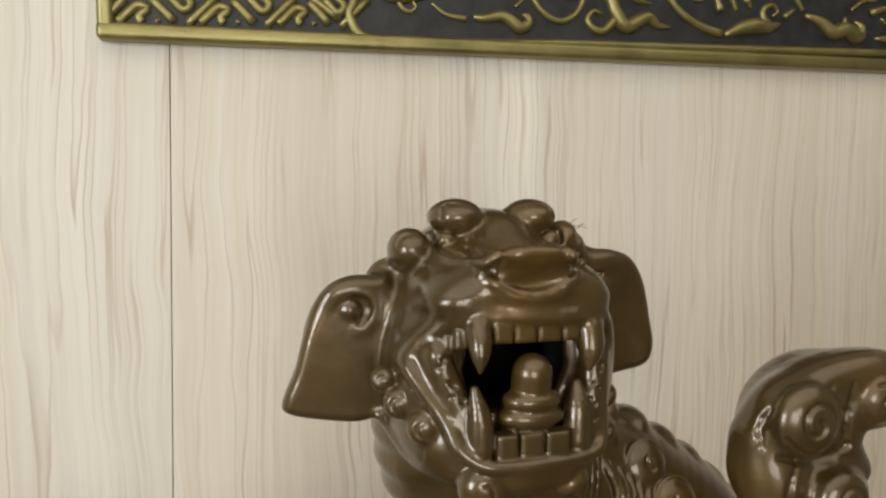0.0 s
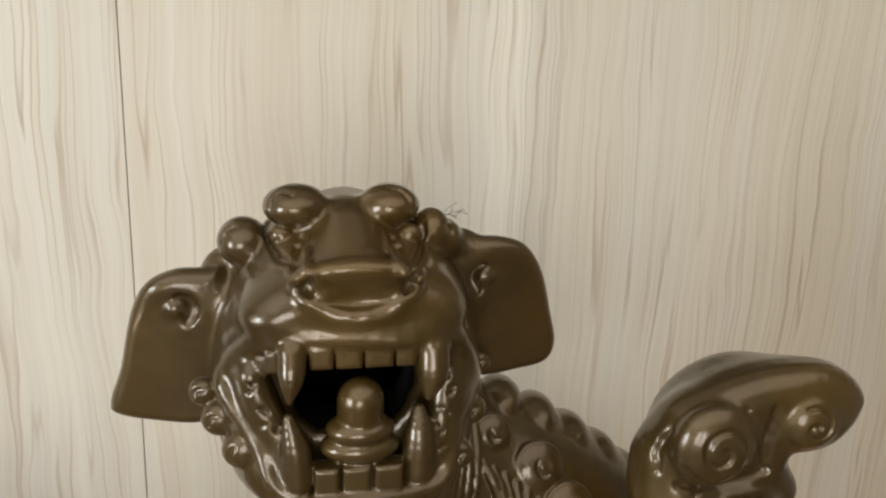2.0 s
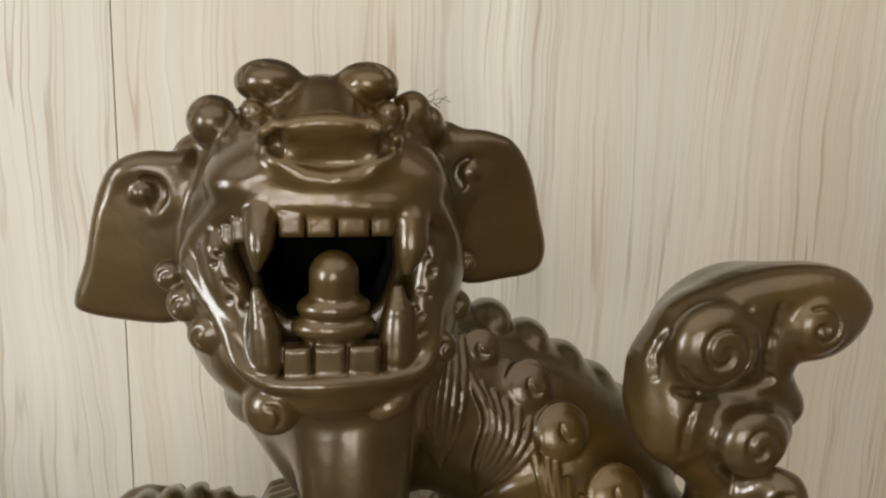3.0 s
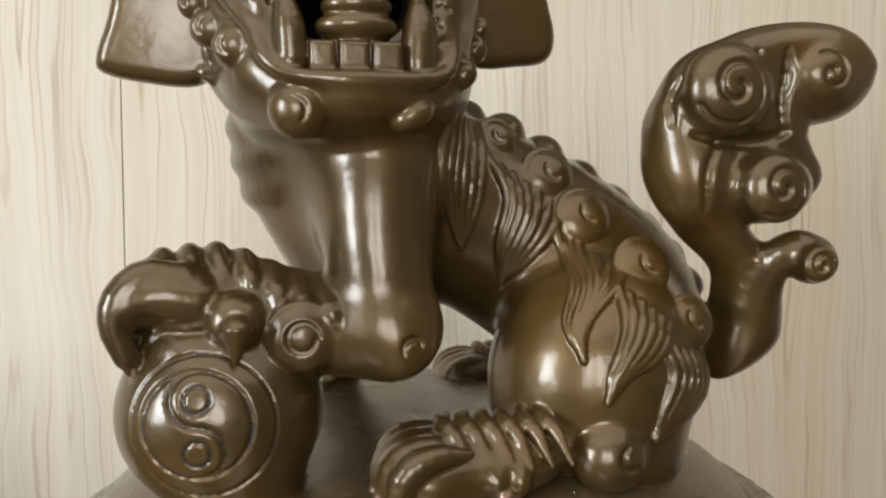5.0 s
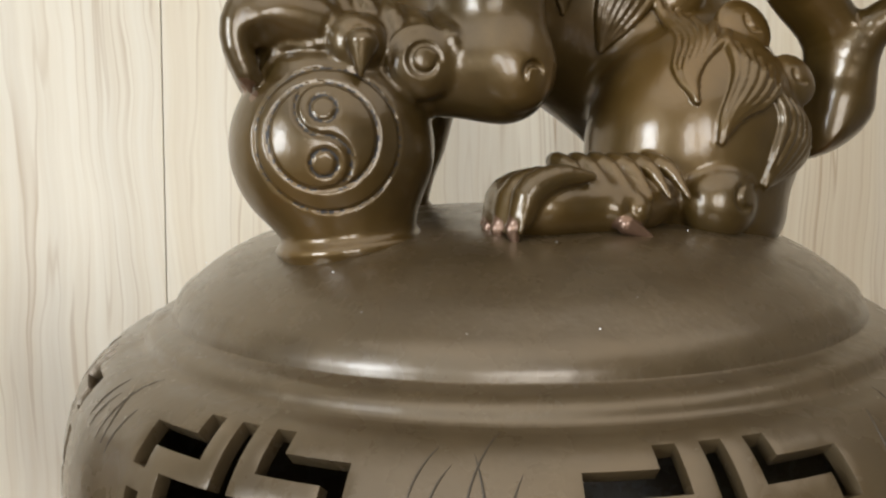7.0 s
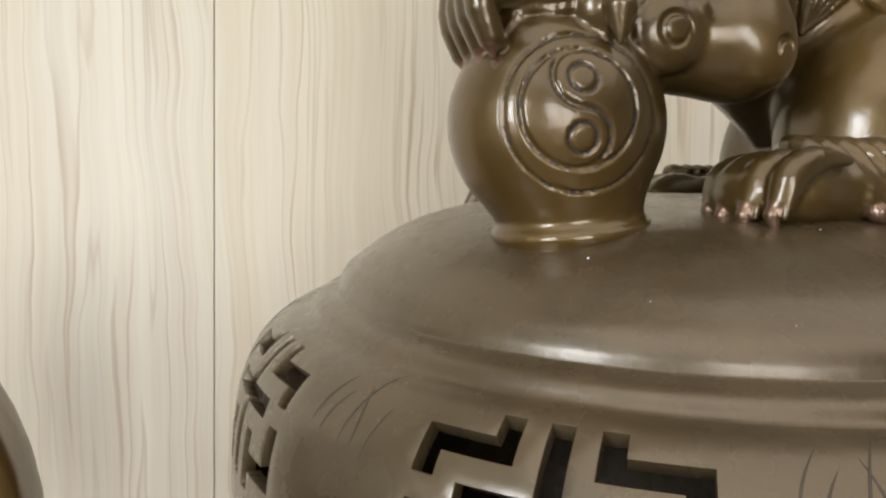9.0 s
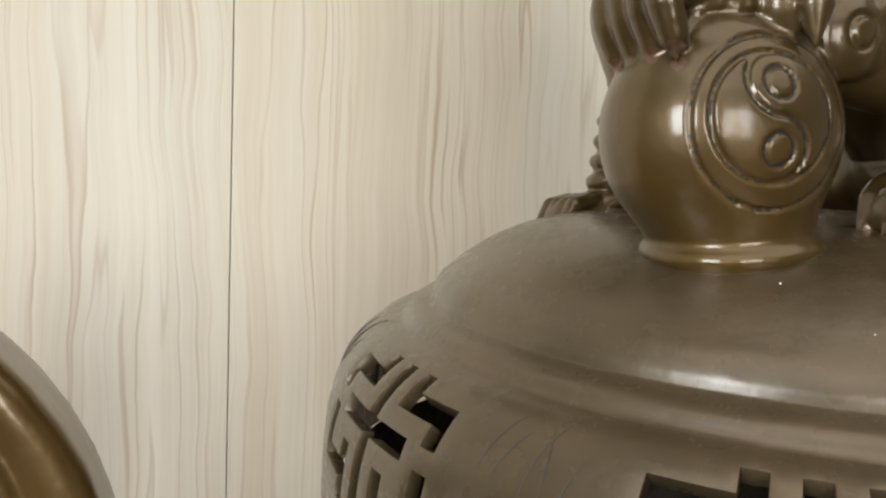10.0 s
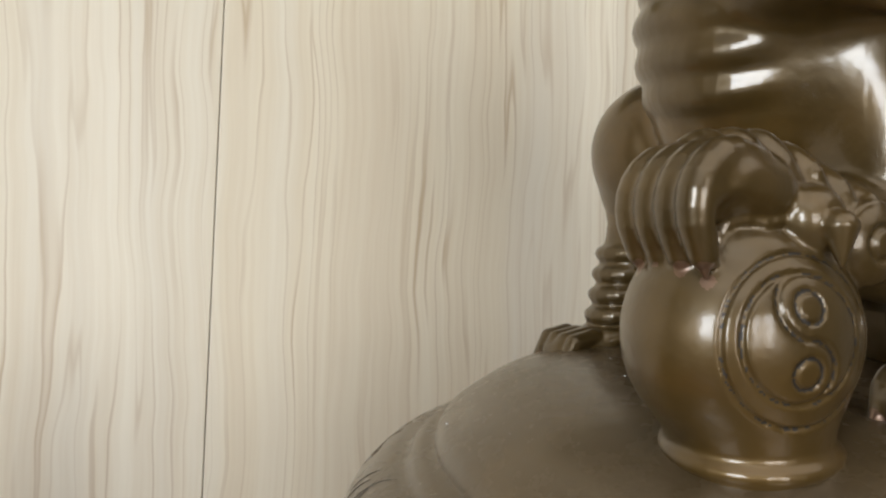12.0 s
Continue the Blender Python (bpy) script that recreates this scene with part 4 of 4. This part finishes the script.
    ring = [on_ball(0.0014 + u, 0.0012 + v) for u, v in s_line]
    c.bar(ring, 0.0012, 0.0005, cut=True)
    GROOVES.append((ring, 0.0012))
    return c


me = lion_form(0.0008).mesh("lion_statue")
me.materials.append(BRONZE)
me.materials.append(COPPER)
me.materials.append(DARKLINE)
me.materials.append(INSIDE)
at = np.empty(len(me.polygons) * 3, np.float32)
me.polygons.foreach_get("center", at)
at = at.reshape(-1, 3)
slot = np.zeros(len(at), np.int32)
for a, b, r in CLAWS:
    a, v = np.array(a), np.array(b) - np.array(a)
    near = a + np.clip((at - a) @ v / (v @ v), 0, 1)[:, None] * v
    slot[np.linalg.norm(at - near, axis=1) < r] = 1
# faces along the ball's cut lines get the darker groove colour
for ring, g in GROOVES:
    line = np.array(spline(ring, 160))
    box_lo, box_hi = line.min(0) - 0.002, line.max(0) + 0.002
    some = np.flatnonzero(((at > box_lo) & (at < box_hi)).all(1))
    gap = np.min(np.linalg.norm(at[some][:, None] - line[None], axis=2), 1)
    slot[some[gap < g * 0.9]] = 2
# throat and skull hollow take the black that imitates shade
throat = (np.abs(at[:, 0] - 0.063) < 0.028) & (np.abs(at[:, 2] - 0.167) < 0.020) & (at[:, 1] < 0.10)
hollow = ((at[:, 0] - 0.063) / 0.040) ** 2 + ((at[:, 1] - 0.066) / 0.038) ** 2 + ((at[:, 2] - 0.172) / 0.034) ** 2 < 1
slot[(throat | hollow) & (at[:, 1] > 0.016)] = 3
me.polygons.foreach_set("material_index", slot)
lion = new("lion_statue", me)
lion.location = OFF
tagged(lion, "brown bronze guardian lion, one paw on a ball, on the lid", "statue")


# ---- the metal relief picture on the wall ----
def relief_picture():
    pic = new("relief_picture")
    x0, x1, z0, z1 = -0.192 + OFF.x, 0.95, 0.408 + OFF.z, 0.95 + OFF.z
    yf, yb = WALL_Y - 0.022, WALL_Y
    part("back_plate", box(bmesh.new(), (x0 + 0.004, yf + 0.008, z0 + 0.004), (x1 - 0.004, yb, z1 - 0.004)), PLATE, pic, "blackened metal ground")
    b = 0.017
    e = 0.0008
    for lo, hi in (((x0, yf, z0), (x1, yb - 0.001, z0 + b)), ((x0, yf, z1 - b), (x1, yb - 0.001, z1)), ((x0 + e, yf + e, z0 + b * 0.5), (x0 + b, yb - 0.002, z1 - b * 0.5)), ((x1 - b, yf + e, z0 + b * 0.5), (x1 - e, yb - 0.002, z1 - b * 0.5))):
        part("frame_moulding", box(bmesh.new(), lo, hi, 0.0055, 4), BRASS, pic, "rounded aged brass edge", True)

    def stroke(points, r0, r1, name="scroll", n=16, belly=0.0):
        """A raised vine on the ground, from width r0 to r1, swollen by belly in between."""
        p = spline([(q[0], q[1]) for q in points], n) if len(points) > 2 else np.linspace(points[0], points[1], 5)
        m = len(p)
        rad = [r0 + (r1 - r0) * i / (m - 1) + belly * math.sin(math.pi * i / (m - 1)) for i in range(m)]
        bm = tube(bmesh.new(), [(q[0] + OFF.x, yf + 0.0075, q[1] + OFF.z) for q in p], rad, 8)
        part(name, bm, BRASS, pic, smooth=True)

    fine = 0.0047
    for k in range(3):
        a, b = 325 * k, 14 * k
        du = (Vector((-0.1266, 0.4483)) - Vector((-0.2025, 0.4456))) * k

        def at(*pts):
            return [tuple(Vector(p) + du) for p in pts]

        stroke(at((-0.1726, 0.4253), (-0.1624, 0.4353), (-0.1536, 0.4427), (-0.1456, 0.4388), (-0.1533, 0.4317), (-0.1501, 0.4260)), fine, fine, "fret")
        stroke(at((-0.1416, 0.4493), (-0.1208, 0.4281)), fine, fine, "fret")
        stroke(at((-0.1381, 0.4278), (-0.1338, 0.4286)), 0.004, 0.002, "fret")
        stroke(at((-0.1092, 0.4259), (-0.0800, 0.4551)), fine, fine, "fret")
        stroke(at((-0.1253, 0.4532), (-0.1139, 0.4407), (-0.1075, 0.4422), (-0.1055, 0.4480), (-0.1132, 0.4554)), fine, fine, "fret")
    stroke([(-0.1794, 0.4327), (-0.1657, 0.4481)], fine, fine, "fret")
    stroke([(0.0059, 0.4639), (0.0420, 0.4388)], fine, fine, "fret")
    stroke([(0.0421, 0.4709), (0.0571, 0.4601), (0.0521, 0.4449), (0.0598, 0.4266), (0.0764, 0.4182)], 0.006, 0.006, "border", 20)
    stroke([(0.0764, 0.4179), (0.2100, 0.4214), (0.3044, 0.4249), (0.4755, 0.4274), (0.7782, 0.4325)], 0.0055, 0.0055, "border", 30)
    stroke([(0.0848, 0.4668), (0.1045, 0.4657), (0.1432, 0.4705)], 0.003, 0.003, "leaf", 12, 0.005)
    stroke([(0.1031, 0.4651), (0.1088, 0.4540), (0.1182, 0.4509), (0.1239, 0.4571), (0.1193, 0.4625)], 0.004, 0.002)
    stroke([(0.1412, 0.4612), (0.1579, 0.4499), (0.1808, 0.4466)], 0.002, 0.0035)
    stroke([(0.1886, 0.4494), (0.2012, 0.4480), (0.2219, 0.4518), (0.2337, 0.4469), (0.2437, 0.4396), (0.2531, 0.4448), (0.2529, 0.4529), (0.2461, 0.4541)], 0.003, 0.002, "leaf", 24, 0.005)
    stroke([(0.2557, 0.4852), (0.2638, 0.4663), (0.2788, 0.4536), (0.2959, 0.4501), (0.3129, 0.4598), (0.3211, 0.4765), (0.3156, 0.4901)], 0.004, 0.004, "scroll", 24)
    stroke([(0.2379, 0.4629), (0.2480, 0.4723), (0.2525, 0.4841)], 0.002, 0.003)
    stroke([(0.2841, 0.4867), (0.2862, 0.4738)], 0.005, 0.003, "leaf")
    stroke([(0.2975, 0.4878), (0.3003, 0.4778), (0.3094, 0.4762), (0.3132, 0.4823)], 0.003, 0.002)
    stroke([(0.3320, 0.4868), (0.3526, 0.4855), (0.3624, 0.4634), (0.3769, 0.4480), (0.4040, 0.4604), (0.4181, 0.4514), (0.4364, 0.4496)], 0.003, 0.001, "scroll", 24, 0.007)
    stroke([(0.3632, 0.4566), (0.3475, 0.4416), (0.3328, 0.4444), (0.3267, 0.4546), (0.3351, 0.4635), (0.3451, 0.4607)], 0.006, 0.0022)
    stroke([(0.3766, 0.4951), (0.3899, 0.4795), (0.4113, 0.4757)], 0.007, 0.001)
    stroke([(0.4261, 0.4938), (0.4457, 0.4710), (0.4747, 0.4540), (0.5055, 0.4455)], 0.004, 0.0055, "scroll", 18)
    stroke([(0.5107, 0.4445), (0.5334, 0.4538), (0.5540, 0.4574), (0.5730, 0.4565), (0.5932, 0.4613)], 0.003, 0.002, "leaf", 16, 0.008)
    stroke([(0.5768, 0.4583), (0.5661, 0.4687), (0.5672, 0.4792), (0.5797, 0.4839), (0.5876, 0.4766), (0.5802, 0.4706)], 0.005, 0.002)
    stroke([(0.5968, 0.4699), (0.6120, 0.4799)], 0.005, 0.0035, "leaf")
    stroke([(0.4663, 0.4985), (0.4684, 0.4855), (0.4782, 0.4841), (0.4830, 0.4922)], 0.004, 0.002)
    stroke([(0.4975, 0.4918), (0.5047, 0.4728)], 0.002, 0.006, "leaf")
    stroke([(0.5104, 0.5021), (0.5192, 0.4904), (0.5275, 0.4744)], 0.006, 0.003, "leaf")
    stroke([(0.5416, 0.4890), (0.5483, 0.4785)], 0.005, 0.002, "leaf")
    stroke([(0.5299, 0.5037), (0.5506, 0.5000), (0.5656, 0.5044)], 0.003, 0.003, "leaf", 10, 0.003)
    stroke([(0.5750, 0.5073), (0.5818, 0.4993), (0.5892, 0.5069)], 0.004, 0.003)
    stroke([(0.6095, 0.5133), (0.6144, 0.4961), (0.6253, 0.4796)], 0.005, 0.003)
    stroke([(0.6295, 0.4741), (0.6528, 0.4673), (0.6715, 0.4548), (0.6916, 0.4594), (0.7106, 0.4500), (0.7175, 0.4627), (0.7072, 0.4703)], 0.003, 0.002, "leaf", 20, 0.008)
    stroke([(0.6897, 0.4576), (0.6913, 0.4758)], 0.006, 0.002, "leaf")
    stroke([(0.7000, 0.4843), (0.7188, 0.4962), (0.7392, 0.4990)], 0.003, 0.0025)
    stroke([(0.7320, 0.4826), (0.7549, 0.4889), (0.7701, 0.4819), (0.7600, 0.4698), (0.7491, 0.4764)], 0.005, 0.002)
    stroke([(0.7398, 0.4505), (0.7674, 0.4501)], 0.002, 0.007, "leaf")
    stroke([(0.7328, 0.5085), (0.7535, 0.5168), (0.7744, 0.5067)], 0.003, 0.006, "leaf")
    stroke([(0.6633, 0.5047), (0.6811, 0.5126), (0.7034, 0.5161)], 0.002, 0.006, "leaf")
    pivot = Matrix.Translation((x0, yf, z0))
    pic.matrix_world = Matrix.Translation((0.009, 0, -0.010)) @ pivot @ Matrix.Rotation(radians(-1.1), 4, "Y") @ pivot.inverted()
    return tagged(pic, "aged brass relief picture on a blackened ground", "picture")


relief_picture()


# ---- dust on the lid, lint on the brow ----
def grains():
    rng = random.Random(5)
    bm = bmesh.new()
    for _ in range(46):
        a, r = rng.uniform(0, 2 * math.pi), rng.uniform(0.06, 0.164)
        z = float(np.interp(r, top[:, 0], top[:, 1])) + 1.29
        q = bmesh.ops.create_icosphere(bm, subdivisions=1, radius=rng.uniform(0.00018, 0.0005))
        seat = Vector((0, 0, TABLE_Z)) + LID_SEAT @ Vector((r * math.cos(a), r * math.sin(a), z - TABLE_Z))
        bmesh.ops.translate(bm, vec=seat, verts=q["verts"])
    return tagged(new("dust", mesh_of("dust", bm, WHITE)), "pale grains of dust on the bronze lid", "dust", kind="stuff")


def lint():
    rng = random.Random(8)
    bm = bmesh.new()
    root = Vector((0.1049, 0.0500, 0.2352)) + OFF
    for i in range(6):
        d = Vector((rng.uniform(0.2, 1.0), rng.uniform(-0.3, 0.3), rng.uniform(-0.2, 0.9))).normalized() * rng.uniform(0.004, 0.010)
        b = Vector((rng.uniform(-1, 1), rng.uniform(-1, 1), rng.uniform(-1, 1))) * 0.002
        s0 = root + Vector((0.008 * rng.random(), 0, -0.005 * rng.random()))
        tube(bm, spline([tuple(s0), tuple(s0 + d * 0.5 + b), tuple(s0 + d)], 8), [0.00014] * 9, 5)
    return tagged(new("lint", mesh_of("lint", bm, ENGRAVED)), "dark wisps of lint caught on the brow", "lint", kind="stuff")


grains()
lint()
